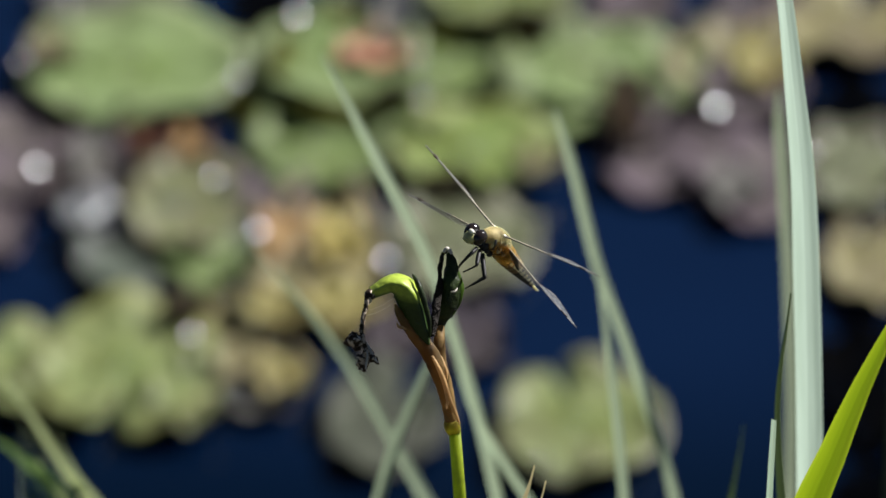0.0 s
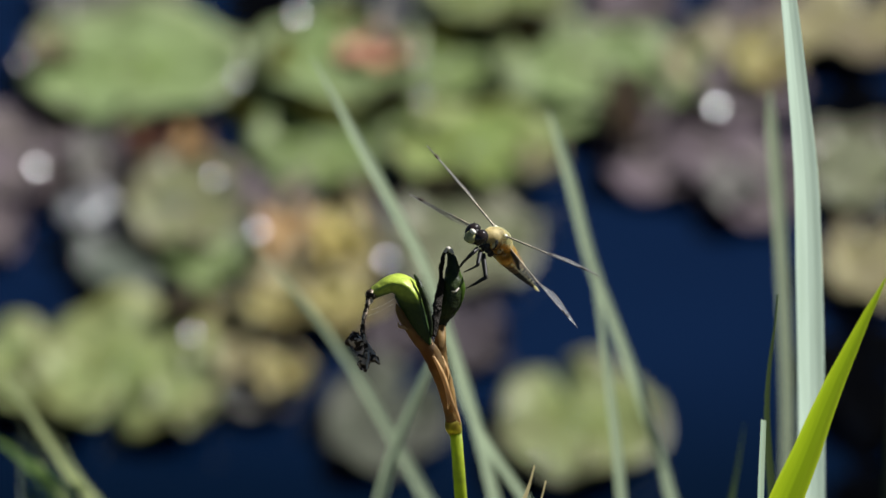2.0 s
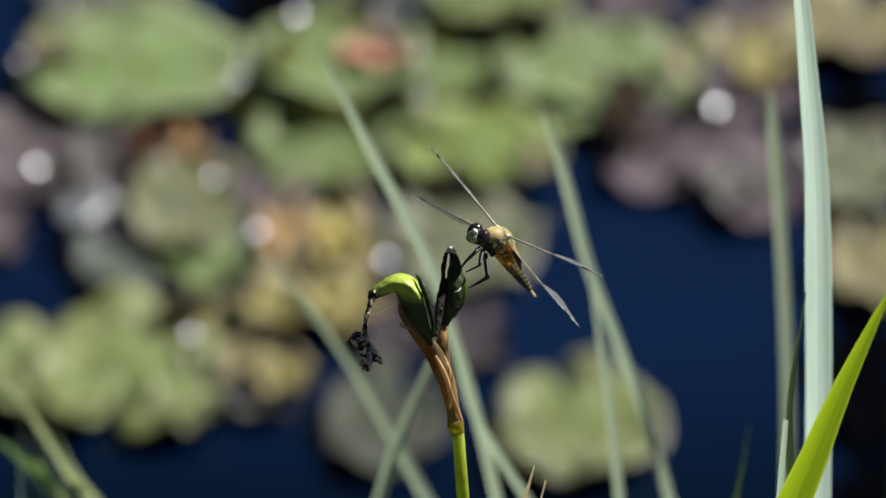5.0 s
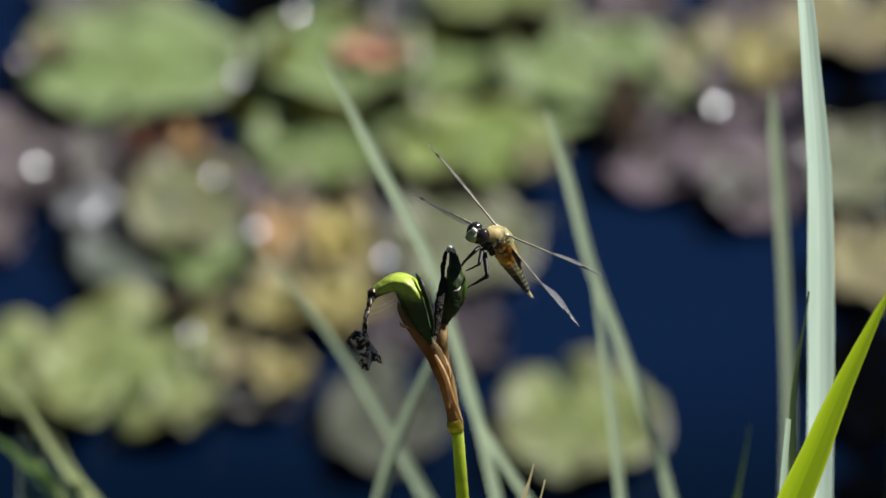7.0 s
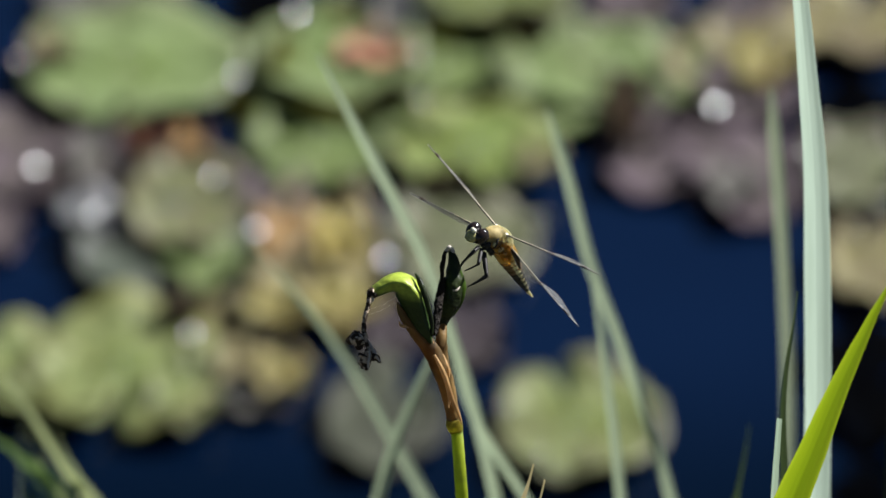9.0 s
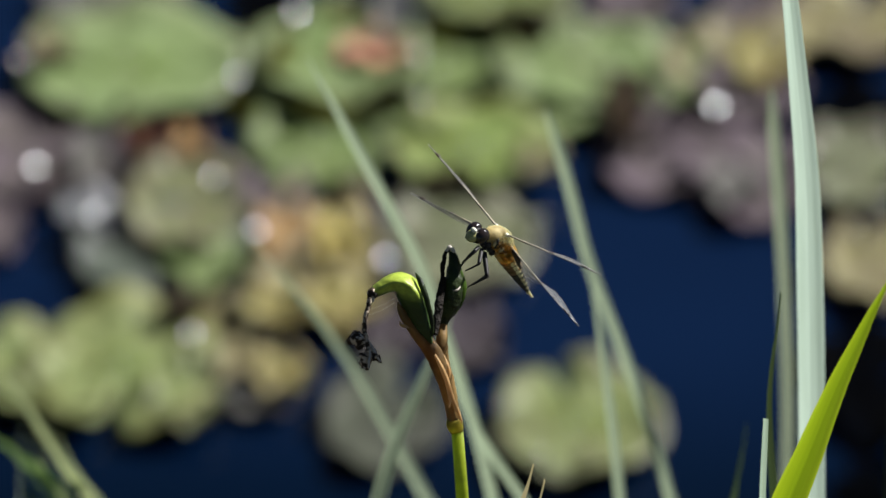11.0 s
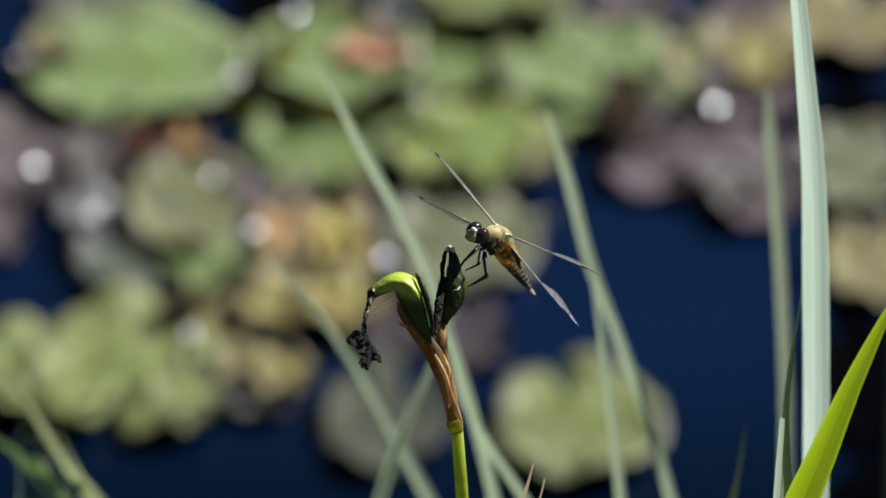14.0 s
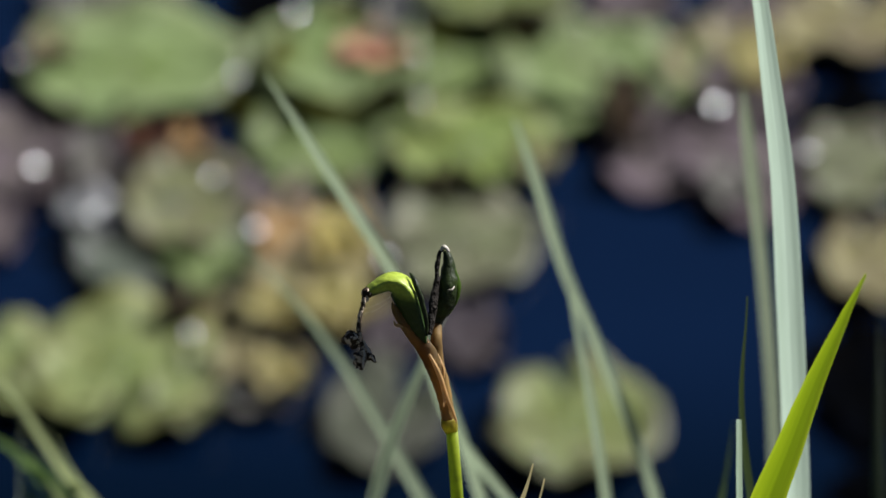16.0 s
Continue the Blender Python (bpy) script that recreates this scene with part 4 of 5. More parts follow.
    part("pale_edge", tube(bmesh.new(), rel(scar), 24, 6, 0.6, 0.5, 9), ASHEN, dead, "shrivelled edge with its sunlight put into a pale strip")
    for rows in ([(*(-0.0245, 1.213, 1.0197), 0.15), (*(-0.0235, 1.2119, 1.0187), 0.4), (*(-0.023, 1.2113, 1.0173), 0.2)],
                 [(*(-0.0214, 1.2101, 1.0161), 0.15), (*(-0.0212, 1.2086, 1.0143), 0.38), (*(-0.0217, 1.2071, 1.0122), 0.3), (*(-0.0215, 1.2068, 1.0109), 0.12)],
                 [(*(-0.0205, 1.2177, 1.03), 0.2), (*(-0.0203, 1.2167, 1.0295), 0.42), (*(-0.0205, 1.2173, 1.0277), 0.15)]):
        part("pale_edge", tube(bmesh.new(), rel(rows), 16, 6, 0.6, 0.6, 9), ASHEN, dead, "shrivelled edge with its sunlight put into a pale strip")
    # upright pod
    pod = [(*(-0.0007, 1.2241, 1.0121), 1.0), (*(0.0003, 1.2258, 1.0162), 2.3), (*(0.0023, 1.2277, 1.0208), 3.5), (*(0.0032, 1.2293, 1.0248), 3.15), (*(0.0035, 1.2317, 1.0282), 2.3), (*(0.0033, 1.2339, 1.0313), 1.5), (*(0.0025, 1.2353, 1.0334), 0.8)]
    upright = part("seed_pod", tube(bmesh.new(), rel(pod), 40, 16, 0.9, 0.16, 11), POD_DARK, thing, "dark green upright seed pod with a split tip")
    # rim light on the sunward flank, put in as a brighter green strip
    rim = [(*(0.0043, 1.2333, 1.0305), 0.35), (*(0.0055, 1.2309, 1.0271), 0.95), (*(0.006, 1.2288, 1.0241), 1.1), (*(0.0053, 1.227, 1.0207), 0.8), (*(0.0037, 1.2255, 1.0176), 0.3)]
    part("pod_flank", tube(bmesh.new(), rel(rim), 24, 10, 0.8, 0.15, 3), POD_RIM_LIGHT, upright, "pod flank with its rim light put into a brighter green")
    shell = [(*(-0.0022, 1.217, 1.016), 0.7), (*(-0.0015, 1.2209, 1.0197), 1.2), (*(-0.001, 1.2242, 1.0227), 1.3), (*(-0.0002, 1.2276, 1.0258), 1.1), (*(0.0002, 1.2293, 1.0283), 0.8)]
    part("pod_shell", tube(bmesh.new(), rel(shell), 28, 10, 0.8, 0.2, 12), BARK_STRIP, upright, "ragged brown outer shell")
    strip = [(*(0, 1.2288, 1.0276), 0.55), (*(0, 1.2307, 1.0303), 0.7), (*(0.0005, 1.2325, 1.0328), 0.65), (*(0.001, 1.2343, 1.0337), 0.55), (*(0.0022, 1.235, 1.0346), 0.5)]
    part("pod_strip", tube(bmesh.new(), rel(strip), 34, 8, 0.7, 0.4, 13), BARK_STRIP, upright, "thin dark strip split from the pod")
    cap = [(*(0.001, 1.2337, 1.0345), 0.35), (*(0.002, 1.2343, 1.0353), 0.65), (*(0.003, 1.234, 1.0349), 0.6), (*(0.0035, 1.2334, 1.0341), 0.3)]
    part("pod_tip", tube(bmesh.new(), rel(cap), 16, 8, 0.8, 0.5, 14), ASHEN, upright, "ashen dried tip")
    crack = [(*(0.0032, 1.225, 1.0264), 0.15), (*(0.0042, 1.2246, 1.0267), 0.3), (*(0.0052, 1.226, 1.027), 0.2)]
    part("pod_scar", tube(bmesh.new(), rel(crack), 10, 6, 0.6, 0.2, 15), ASHEN, upright, "short pale scar")
    for a, b in (((-0.0213, 1.2157, 1.0263), (-0.0136, 1.2177, 1.0292)), ((-0.0217, 1.2148, 1.025), (-0.0139, 1.2177, 1.0274))):
        mid = (Vector(a) + Vector(b)) / 2 - Vector((0, 0, 0.0006))
        part("silk_thread", tube(bmesh.new(), rel([(*a, 0.018), (*mid, 0.018), (*b, 0.018)]), 8, 5), SILK, thing, "fine spider thread")
    return thing


stalk = flower_stalk()

# ---------------------------------------------------------------- the dragonfly (millimetres; x forward, y to its left, z up)
MM = 0.001
GOLD = plain("golden_hair", (0.81, 0.69, 0.39), 0.75, 0.6, 600, 0.0, 0.3, glow=(0.97, 0.86, 0.50), share=0.4)
TAWNY = plain("amber_hair", (0.70, 0.40, 0.09), 0.75, 0.6, 600, 0.0, 0.3, glow=(1.0, 0.62, 0.14), share=0.65)
AMBER = plain("amber_flank", (0.58, 0.44, 0.20), 0.6, 0.9, 1000, 0.0004, glow=(0.90, 0.66, 0.26), share=0.45)
PALE = plain("pale_yellow_cuticle", (0.95, 0.77, 0.40), 0.45, 0.25, 900, 0.0001, glow=(1.0, 0.85, 0.52), share=0.25)
OLIVE = plain("brown_cuticle", (0.66, 0.44, 0.12), 0.45, 0.8, 900, 0.0001, glow=(0.92, 0.63, 0.15), share=0.45)
BROWN_BAND = plain("brown_cuticle_band", (0.17, 0.090, 0.024), 0.5, 0.5, 900, 0.0001)
BLACK = plain("black_cuticle", (0.012, 0.010, 0.009), 0.6, 0.3, 900, 0.0001)
EYE_SKIN = plain("eye_facets", (0.016, 0.011, 0.010), 0.16, 0.4, 1200, 0.0001, 0.5, 0.0)
FACE = plain("olive_face", (0.40, 0.38, 0.15), 0.35, 0.25, 900, 0.0001)
CREAM = plain("cream_brow", (0.85, 0.82, 0.66), 0.4, 0.1, 900, 0.0001)


def wing_skin():
    m, nt, p, out = shader("wing_membrane")
    p.inputs["Base Color"].default_value = (0.75, 0.75, 0.75, 1)
    p.inputs["Roughness"].default_value = 0.25
    cells = noise_node(nt, 1400.0, 2)
    bump(nt, p, cells, 0.4, 0.0001)
    t = nt.nodes.new("ShaderNodeBsdfTransparent")
    ms = nt.nodes.new("ShaderNodeMixShader")
    nt.links.new(ramp(nt, noise_node(nt, 700.0, 3), [(0.35, (0.05, 0.05, 0.05)), (0.65, (0.26, 0.26, 0.26))]), ms.inputs[0])
    nt.links.new(t.outputs[0], ms.inputs[1])
    nt.links.new(p.outputs[0], ms.inputs[2])
    nt.links.new(ms.outputs[0], out.inputs["Surface"])
    return m


MEMBRANE = wing_skin()
VEIN = plain("wing_vein", (0.17, 0.16, 0.14), 0.3, 0.4, 900, 0.0)
STRAW_VEIN = plain("straw_wing_vein", (0.50, 0.44, 0.30), 0.4, 0.3, 900, 0.0)
BROWN_PATCH = plain("dark_wing_patch", (0.03, 0.018, 0.008), 0.5, 0.4, 900, 0.0)


def mm(rows):
    return [tuple(v * MM for v in r) for r in rows]


def wing(parent, side, hind, root, droop, sweep, pitch, twist):
    """One wing with its membrane, veins, knot, tip mark and, on a hind wing, the dark foot patch."""
    long, chord = (35.0, 10.5) if hind else (37.0, 7.8)

    def lead(s):
        return (0.9 * math.sin(s * 2.6) - 2.2 * s ** 5, s * long)

    def depth(s):
        full = chord * (0.95 - 0.25 * s if hind else 0.72 + 0.30 * math.sin(min(s * 1.4, 1) * 3.14159 * 0.8))
        return max(0.15, full * min(1, (s / 0.10 + 0.25)) * min(1.0, max(0.0, 1 - s) / 0.38) ** 0.75)

    def spot(s, q):
        x, y = lead(s)
        z = 0.35 * math.sin(q * 9) * (1 - s) * 0.4 + 0.18 * math.sin(q * 22) * (1 - q)
        k = min(1.0, max(0.0, (s - 0.2) / 0.35))
        z += depth(s) * q * math.tan(radians(twist[0] + (twist[1] - twist[0]) * k * k * (3 - 2 * k)))
        return Vector(((x - depth(s) * q) * MM, y * side * MM, z * MM))
    bm = bmesh.new()
    ns, nq = 26, 12
    grid = [[bm.verts.new(spot(i / ns, j / nq)) for j in range(nq + 1)] for i in range(ns + 1)]
    for a, b in zip(grid, grid[1:]):
        for j in range(nq):
            bm.faces.new((a[j], a[j + 1], b[j + 1], b[j]))
    at = Matrix.Translation(Vector(root) * MM) @ pose(0, 0, 0, droop * side, 0, 0) @ pose(0, 0, 0, 0, 0, sweep * side) @ pose(0, 0, 0, 0, pitch, 0)
    base = part("hind_wing" if hind else "fore_wing", bm, MEMBRANE, parent, "clear veined wing", at)
    rows = [(*(spot(s, 0.0) + Vector((0, 0, 0.0001))), 0.17 * MM) for s in [i / 28 for i in range(14)]]
    part("leading_vein", tube(bmesh.new(), rows, 20, 5), STRAW_VEIN, base, "straw-coloured leading vein")
    for q, r in ((0.0, 0.19), (0.1, 0.14), (0.22, 0.12), (0.45, 0.11), (0.7, 0.10), (1.0, 0.07)):
        rows = [(*spot(s, q), r * (1.1 - 0.6 * s) * MM) for s in [i / 14 for i in range(15)]]
        part("vein", tube(bmesh.new(), rows, 28, 5), VEIN, base)
    bm = bmesh.new()
    for i in range(1, 34):
        s = i / 34
        for q0, q1 in ((0, 0.1), (0.1, 0.22), (0.22, 0.45), (0.45, 0.7), (0.7, 1.0)):
            k = s + 0.012 * math.sin(i * 7 + q0 * 30)
            tube(bm, [(*spot(k, q0), 0.034 * MM), (*spot(k, (q0 + q1) / 2), 0.034 * MM), (*spot(k, q1), 0.034 * MM)], 3, 3)
    part("cross_veins", bm, VEIN, base)
    for words, s, half in (("wing_knot", 0.50, 0.9), ("wing_tip_mark", 0.84, 1.5)):
        rows = [(*spot(s + d * half / long, 0.05), w * MM) for d, w in ((-1, 0.16), (-0.5, 0.5), (0.5, 0.5), (1, 0.16))]
        part(words, tube(bmesh.new(), rows, 10, 6, 0.4), BROWN_PATCH, base, "dark brown spot")
    if hind:
        bm = bmesh.new()
        for lift in (-0.00012, 0.00012):
            g = [[bm.verts.new(spot(0.02 + 0.15 * i / 5 * (1 - 0.4 * j / 6), 0.12 + 0.86 * j / 6) + Vector((0, 0, lift))) for j in range(7)] for i in range(6)]
            for a, b in zip(g, g[1:]):
                for j in range(6):
                    bm.faces.new((a[j], a[j + 1], b[j + 1], b[j]))
        part("foot_patch", bm, BROWN_PATCH, base, "dark brown triangular patch")
    return base


def dragonfly():
    fly = new("dragonfly")
    tagged(fly, "golden-brown spotted dragonfly perched on a seed pod, wings spread", "dragonfly")
    # chest
    bm = bmesh.new()
    tube(bm, mm([(6.6, 0, -2.0, 1.4), (5.0, 0, -0.6, 3.0), (2.0, 0, 0.1, 3.6), (-1.5, 0, 0.1, 3.6), (-4.2, 0, -0.6, 2.9), (-5.6, 0, -1.0, 1.8)]), 26, 20, 0.92, 0.10, 3)
    chest = part("thorax", bm, AMBER, fly, "amber hairy thorax with dark seams")
    rnd = random.Random(5)
    bm, flank = bmesh.new(), bmesh.new()
    for i in range(5600):
        d = Vector((rnd.gauss(0, 1), rnd.gauss(0, 1), rnd.gauss(0, 1))).normalized()
        if d.z < -0.75 or (d.z < -0.2 and rnd.random() < 0.6):
            continue
        p = Vector((0.3 + d.x * 5.7, d.y * 3.6, 0.0 + d.z * 3.45 - abs(d.x) ** 3 * 1.2))
        lean = (d + Vector((0.25, 0, 0.1)) + Vector((rnd.uniform(-0.4, 0.4), rnd.uniform(-0.4, 0.4), rnd.uniform(-0.4, 0.4)))).normalized()
        tube(bm if 0.75 * d.z + 0.36 * d.x - 0.45 * abs(d.y) + rnd.uniform(-0.15, 0.15) > -0.22 else flank, mm([(*p, 0.09), (*(p + lean * 0.45), 0.07), (*(p + lean * 0.95), 0.02)]), 3, 3)
    tagged(part("hair", bm, GOLD, chest, "short pale golden hair"), kind="stuff")
    tagged(part("hair", flank, TAWNY, chest, "short amber hair"), kind="stuff")
    for y in (-1, 1):
        for x0 in (3.4, -0.6):
            rows = [(x0 + 0.8, y * 3.2, 1.6, 0.12), (x0, y * 3.8, 0.0, 0.2), (x0 - 0.2, y * 3.4, -2.0, 0.26), (x0 + 0.2, y * 1.6, -3.4, 0.3)]
            part("seam", tube(bmesh.new(), mm(rows), 14, 6, 0.5, 0.3, 5), BROWN_BAND, chest, "dark brown seam")
        part("seam", tube(bmesh.new(), mm([(5.6, y * 1.2, 1.2, 0.3), (5.0, y * 2.6, 0.3, 0.5), (4.4, y * 3.3, -1.0, 0.45), (3.6, y * 2.9, -2.4, 0.35)]), 14, 7, 0.6, 0.2, 2), BLACK, chest, "black seam")
        part("flank_band", tube(bmesh.new(), mm([(2.8, y * 3.7, -1.0, 0.2), (0.8, y * 3.9, -1.3, 0.3), (-1.4, y * 3.8, -1.2, 0.25), (-3.2, y * 3.0, -1.0, 0.2)]), 16, 7, 0.5, 0.25, 4), BROWN_BAND, chest, "dark brown band")
    part("neck", tube(bmesh.new(), mm([(4.6, 0, -0.9, 1.3), (6.6, 0, -1.6, 1.2), (8.6, 0, -2.4, 1.2), (10.6, 0, -3.0, 1.0)]), 12, 12, 1, 0.1), BLACK, fly)
    for y in (-1, 1):
        for x, z in ((5.2, -2.9), (3.0, -3.6), (0.9, -3.9)):
            part("leg_base", ball(bmesh.new(), Vector((x, y * 1.5, z)) * MM, Vector((0.95, 0.95, 1.1)) * MM), BLACK, chest, "dark leg base")
        for x, y0, z in ((4.4, 2.7, -1.2), (1.2, 3.5, -1.3), (-2.6, 3.1, -0.9)):
            part("side_patch", ball(bmesh.new(), Vector((x, y * y0, z)) * MM, Vector((0.7, 0.6, 1.2)) * MM), PALE, chest, "pale yellow flank patch")
    # head
    bm = bmesh.new()
    ball(bm, Vector((9.9, 0, -2.6)) * MM, Vector((2.0, 3.0, 2.4)) * MM)
    head = part("head", bm, BLACK, fly, at=pose(0.0016, 0, -0.0006))
    for y in (-1, 1):
        bm = bmesh.new()
        ball(bm, Vector((9.6, y * 1.75, -1.8)) * MM, Vector((2.4, 2.1, 2.6)) * MM, 20, 14)
        part("eye", bm, EYE_SKIN, head, "large glossy dark brown compound eye")
    bm = bmesh.new()
    ball(bm, Vector((11.0, 0, -3.5)) * MM, Vector((1.55, 2.05, 2.0)) * MM, 18, 12)
    part("face", bm, FACE, head, "olive face")
    bm = bmesh.new()
    ball(bm, Vector((12.3, 0, -1.9)) * MM, Vector((0.7, 1.05, 0.72)) * MM, 14, 10)
    part("brow", bm, CREAM, head, "cream bump on the brow")
    bm = bmesh.new()
    ball(bm, Vector((11.7, 0.0, -4.9)) * MM, Vector((0.6, 1.4, 0.6)) * MM, 14, 8)
    part("lip", bm, FACE, head, "pale lip")
    for y in (-1, 1):
        part("feeler", tube(bmesh.new(), mm([(11.6, y * 0.7, -0.6, 0.09), (12.8, y * 1.3, 0.5, 0.06), (13.8, y * 1.8, 0.9, 0.02)]), 6, 4), BLACK, head)
    # abdomen, hinged at the chest
    hinge = Vector((-4.6, 0, -0.7))
    tail = new("abdomen")
    tail.parent, tail.location = fly, hinge * MM
    half = [3.4, 3.35, 3.15, 2.85, 2.55, 2.25, 1.95, 1.65, 1.3, 0.9, 0.4]
    step = 2.75
    for i in range(10):
        x0, x1 = -i * step, -(i + 1) * step + 0.08
        z0, z1 = -0.09 * (i * step) ** 0.95, -0.09 * ((i + 1) * step) ** 0.95
        bm = bmesh.new()
        tube(bm, mm([(x0, 0, z0, half[i] * 0.97), (x0 * 0.7 + x1 * 0.3, 0, z0 * 0.7 + z1 * 0.3, half[i] * 1.01), ((x0 + x1) / 2, 0, (z0 + z1) / 2, (half[i] + half[i + 1]) / 2 * 1.02), (x1, 0, z1, half[i + 1] * 0.96)]), 8, 16, 0.72)
        part("segment", bm, OLIVE if i < 2 else BROWN_BAND if i < 5 else BLACK, tail, "" if i < 2 else "dark brown segment" if i < 5 else "black end segment")
        for y in (-1, 1):
            bm, lap, high = bmesh.new(), [], 58 - 2.0 * i
            for k in range(5):
                f = 0.05 + 0.9 * k / 4
                r = (half[i] + (half[i + 1] - half[i]) * f) * 1.035
                ring = []
                for j in range(7):
                    a = radians(high * (j / 3 - 1) * (1 - 0.12 * abs(k / 2 - 1))) + 0.5
                    ring.append(bm.verts.new(Vector((x0 + (x1 - x0) * f, y * 0.72 * r * math.cos(a), z0 + (z1 - z0) * f + r * math.sin(a))) * MM))
                lap.append(ring)
            for a, b in zip(lap, lap[1:]):
                for j in range(6):
                    bm.faces.new((a[j], a[j + 1], b[j + 1], b[j]))
            part("side_panel", bm, OLIVE if i < 2 else PALE, tail, "" if i < 2 else "pale yellow side panel")
    bm = bmesh.new()
    for i in range(500):
        u = rnd.random() ** 1.5 * 5.4
        k = int(u / step)
        a = rnd.uniform(0, 6.283)
        w = half[k] * 1.0
        p = Vector((-u, w * math.cos(a), -0.09 * u ** 0.95 + w * 0.72 * math.sin(a)))
        lean = Vector((-0.5 + rnd.uniform(-0.4, 0.4), math.cos(a), math.sin(a) + rnd.uniform(-0.3, 0.3))).normalized()
        tube(bm, mm([(*p, 0.06), (*(p + lean * 0.4), 0.05), (*(p + lean * 0.9), 0.015)]), 3, 3)
    tagged(part("hair", bm, TAWNY, tail, "short amber hair"), kind="stuff")
    for y in (-1, 1):
        part("clasper", tube(bmesh.new(), mm([(-27.0, y * 0.4, -2.05, 0.34), (-28.6, y * 0.7, -2.2, 0.36), (-30.2, y * 0.6, -2.1, 0.1)]), 6, 6), PALE, tail, "pale clasper")
    for y in (-1, 1):
        for x, z in ((2.2, 2.9), (-1.4, 1.9)):
            part("wing_base", ball(bmesh.new(), Vector((x, y * 2.4, z)) * MM, Vector((1.0, 0.8, 0.6)) * MM), CREAM, chest, "pale wing joint")
    # wings
    wings = [wing(fly, 1, False, (2.6, 2.4, 2.9), 14, -7, 8, (3, 9)), wing(fly, -1, False, (3.0, -2.4, 2.9), 8, -4, -4, (-1, 5)),
             wing(fly, 1, True, (-1.6, 2.6, 1.2), -8, 4, 6, (-22, 1.5)), wing(fly, -1, True, (-1.4, -2.6, 0.6), -12, 0, 5, (3, -6))]
    # legs: hip, knee, shin end, foot
    for rows in ([(6.75, 0.62, -5.2), (9.51, 1.89, -8.46), (8.36, 0.91, -11.5), (6.97, 0.3, -13.05)],
                 [(5.34, 0.97, -5.15), (7.48, 5.02, -8.93), (6.19, 3.33, -10.89), (5.11, 1.33, -13.17)],
                 [(3.8, 1.5, -5.35), (4.25, 8.15, -10.16), (3.2, 6.1, -13.37), (2.69, 4.14, -16.34)],
                 [(4.3, -1.11, -5.31), (2.67, -2.27, -8.48), (2.78, -2.44, -11.52), (2.64, -2.22, -13.07)],
                 [(2.77, -0.59, -5.51), (-0.06, 0.1, -9.17), (0.33, -0.5, -11.12), (0.85, -1.3, -13.3)],
                 [(1.23, -0.06, -5.71), (-3.88, 2.31, -10.13), (-2.54, 2.09, -13.36), (-1.15, 1.78, -16.47)]):
        a, b, c, d = [Vector(r) for r in rows]
        bm = bmesh.new()
        tube(bm, mm([(*a, 0.62), (*a.lerp(b, 0.5), 0.6), (*b, 0.42)]), 8, 7, 1, 0.1)
        leg = part("leg", bm, BLACK, fly, "thin black bristly leg")
        bm = bmesh.new()
        tube(bm, mm([(*b, 0.42), (*b.lerp(c, 0.5), 0.31), (*c, 0.26)]), 8, 6)
        tube(bm, mm([(*c, 0.3), (*c.lerp(d, 0.5), 0.22), (*d, 0.14)]), 6, 6)
        part("shin", bm, BLACK, leg)
    return fly, tail, wings


fly, fly_tail, fly_wings = dragonfly()


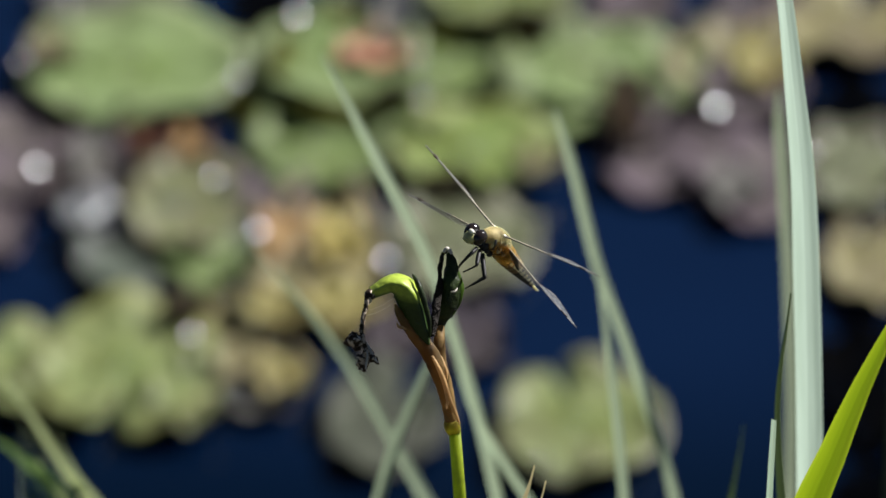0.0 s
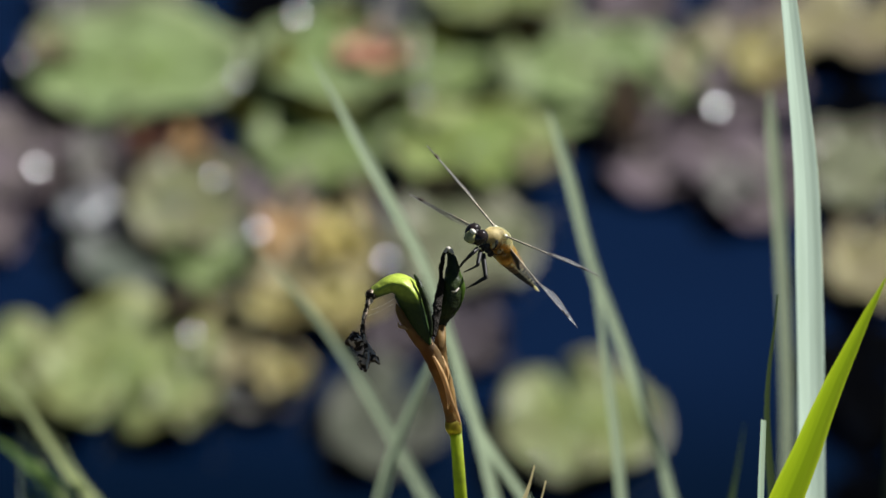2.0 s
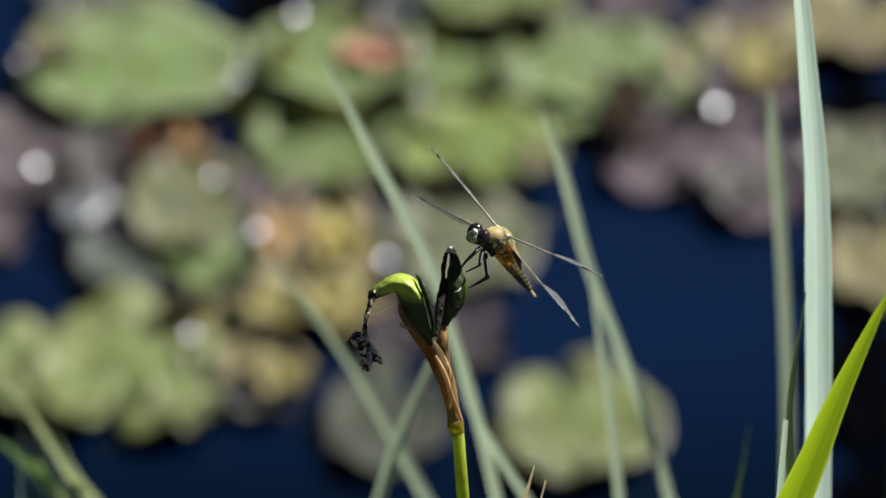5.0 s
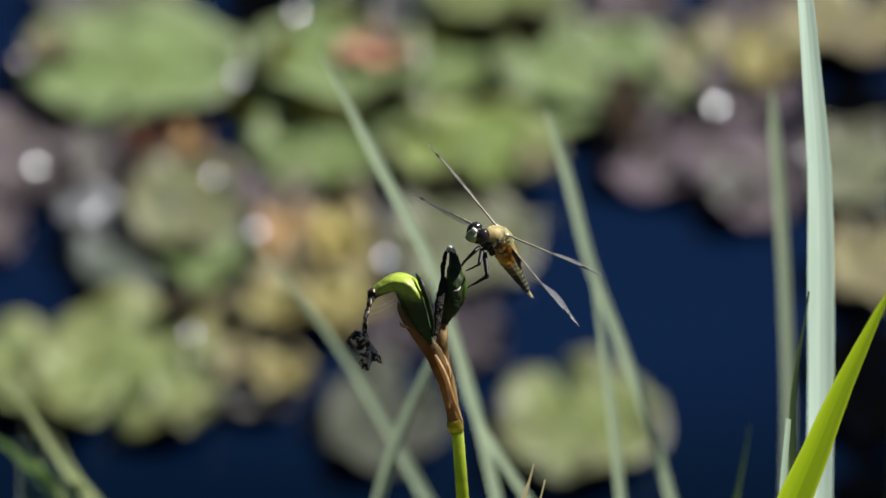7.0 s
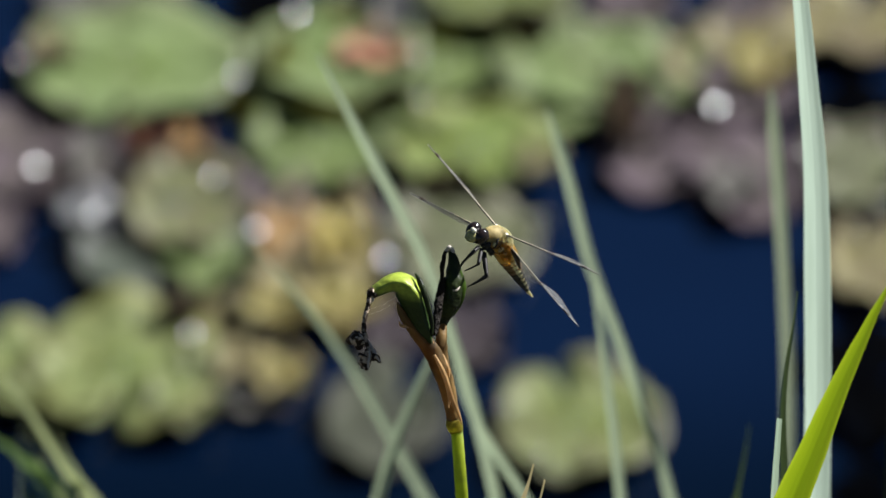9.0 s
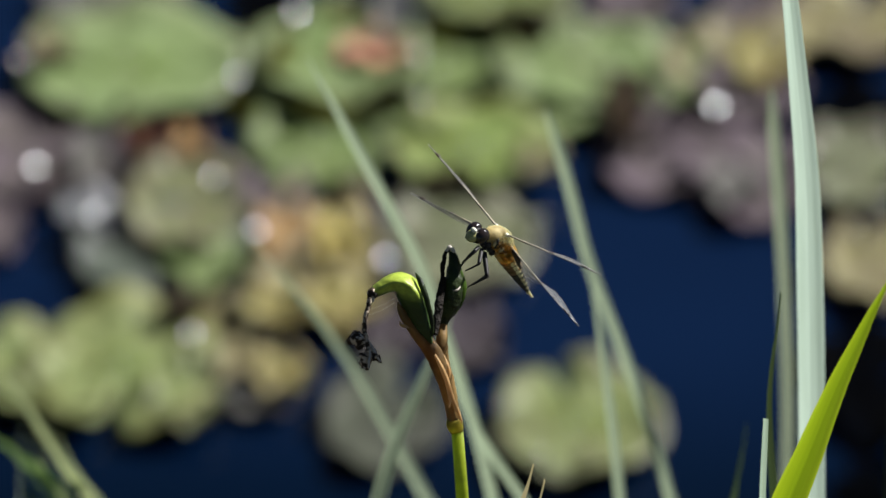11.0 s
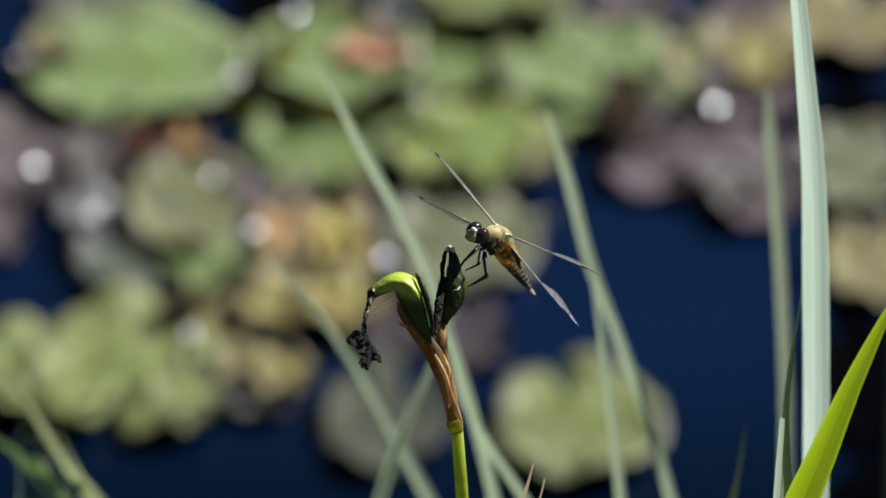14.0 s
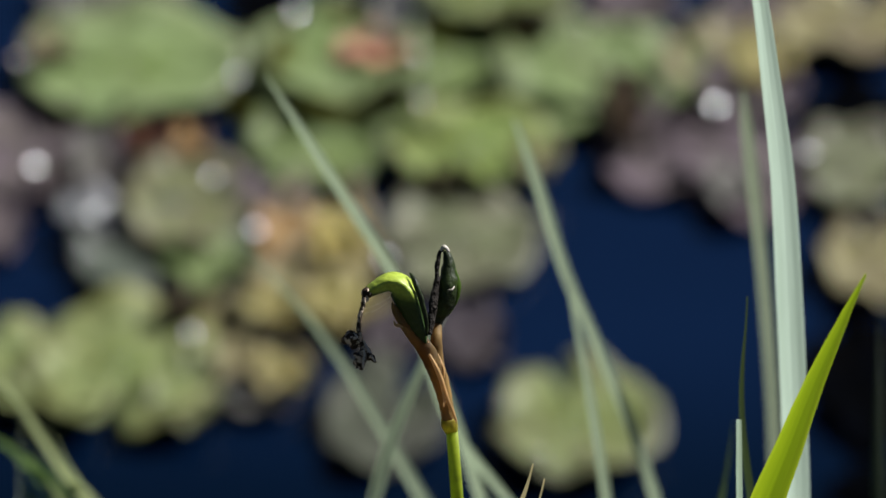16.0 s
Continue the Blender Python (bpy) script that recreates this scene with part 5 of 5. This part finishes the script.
# ---------------------------------------------------------------- movement
def motions():
    # the leaves swing about the camera's view direction, to fit its view
    lean = Vector((0, 0.819, -0.574))
    for upper, at, rows in MOVES:
        walk(upper, [(t, Matrix.Translation(at) @ Matrix.Rotation(radians(a * 1.22), 4, lean)) for t, a in rows])
    # the stalk gives way sideways a little in the wind (millimetres at the perch)
    nod = [(0, -1.0), (0.25, -0.7), (0.5, -0.4), (1.0, -0.7), (1.5, -0.4), (2.0, -0.7), (2.5, -0.4), (3.0, -0.2), (3.5, 0.1), (4.0, -0.2), (5.2, 0.0),
           (6.5, 0), (8.5, 0), (9.0, -0.15), (11.5, 0), (15.0, 0), (15.1, -0.2), (15.2, -1.2), (15.3, -1.5), (15.5, -0.6), (15.8, -1.1), (16.0, -1.4)]
    high = 0.94
    walk(stalk, [(t, Matrix.Translation(STALK_ROOT) @ pose(0, 0, 0, 0, math.degrees(d * MM / high), 0)) for t, d in nod])
    # the dragonfly rides on it, then flies off
    fx, fy, fz = Vector((-0.4093, -0.4808, 0.7754)), Vector((0.6296, -0.764, -0.1414)), Vector((0.6604, 0.4303, 0.6154))
    perched = Matrix((fx, fy, fz)).transposed().to_4x4()
    gx, gz = Vector((-0.8709, -0.0251, 0.4908)), Vector((0.4644, 0.2849, 0.8386))
    gy = gz.cross(gx)
    flying = Matrix((gx, gy, gz)).transposed().to_4x4()
    perch = Vector((0.0166, 1.2428, 1.0318))
    rows = [(t, Matrix.Translation(perch + Vector((d * MM, 0, 0))) @ perched) for t, d in nod if t <= 15.1]
    rows += [(15.2, Matrix.Translation((0.0149, 1.2349, 1.0485)) @ flying),
             (15.24, Matrix.Translation((-0.0006, 1.2238, 1.1023)) @ flying),
             (15.28, Matrix.Translation((-0.0285, 1.2125, 1.1909)) @ flying),
             (15.5, Matrix.Translation((-0.5, 1.25, 1.75)) @ flying),
             (16.0, Matrix.Translation((-1.9, 2.1, 2.6)) @ flying)]
    walk(fly, rows)
    droop = [(0, 0.5), (2.5, 0.5), (3.0, -0.7), (3.5, -3), (4.2, -3.6), (6.3, -5.2), (7.5, -6), (9.0, -5.4), (12.5, -6), (13.5, -5.2), (14.5, -2.5), (15.0, -0.7), (15.1, 0.5), (15.2, 0), (16.0, -4)]
    at = fly_tail.location.copy()
    walk(fly_tail, [(t, Matrix.Translation(at) @ pose(0, 0, 0, 0, a, 0)) for t, a in droop])
    for i, w in enumerate(fly_wings):
        m, side = w.matrix_basis.copy(), (1, -1, 1, -1)[i]
        beat = [(0, 0), (15.0, 0), (15.1, 6), (15.133, 40), (15.167, -30), (15.2, 38), (15.233, -35), (15.267, 45), (15.3, -25), (15.333, 45), (15.4, -20), (16.0, 20)]
        walk(w, [(t, m @ pose(0, 0, 0, a * side, 0, 0)) for t, a in beat])


motions()
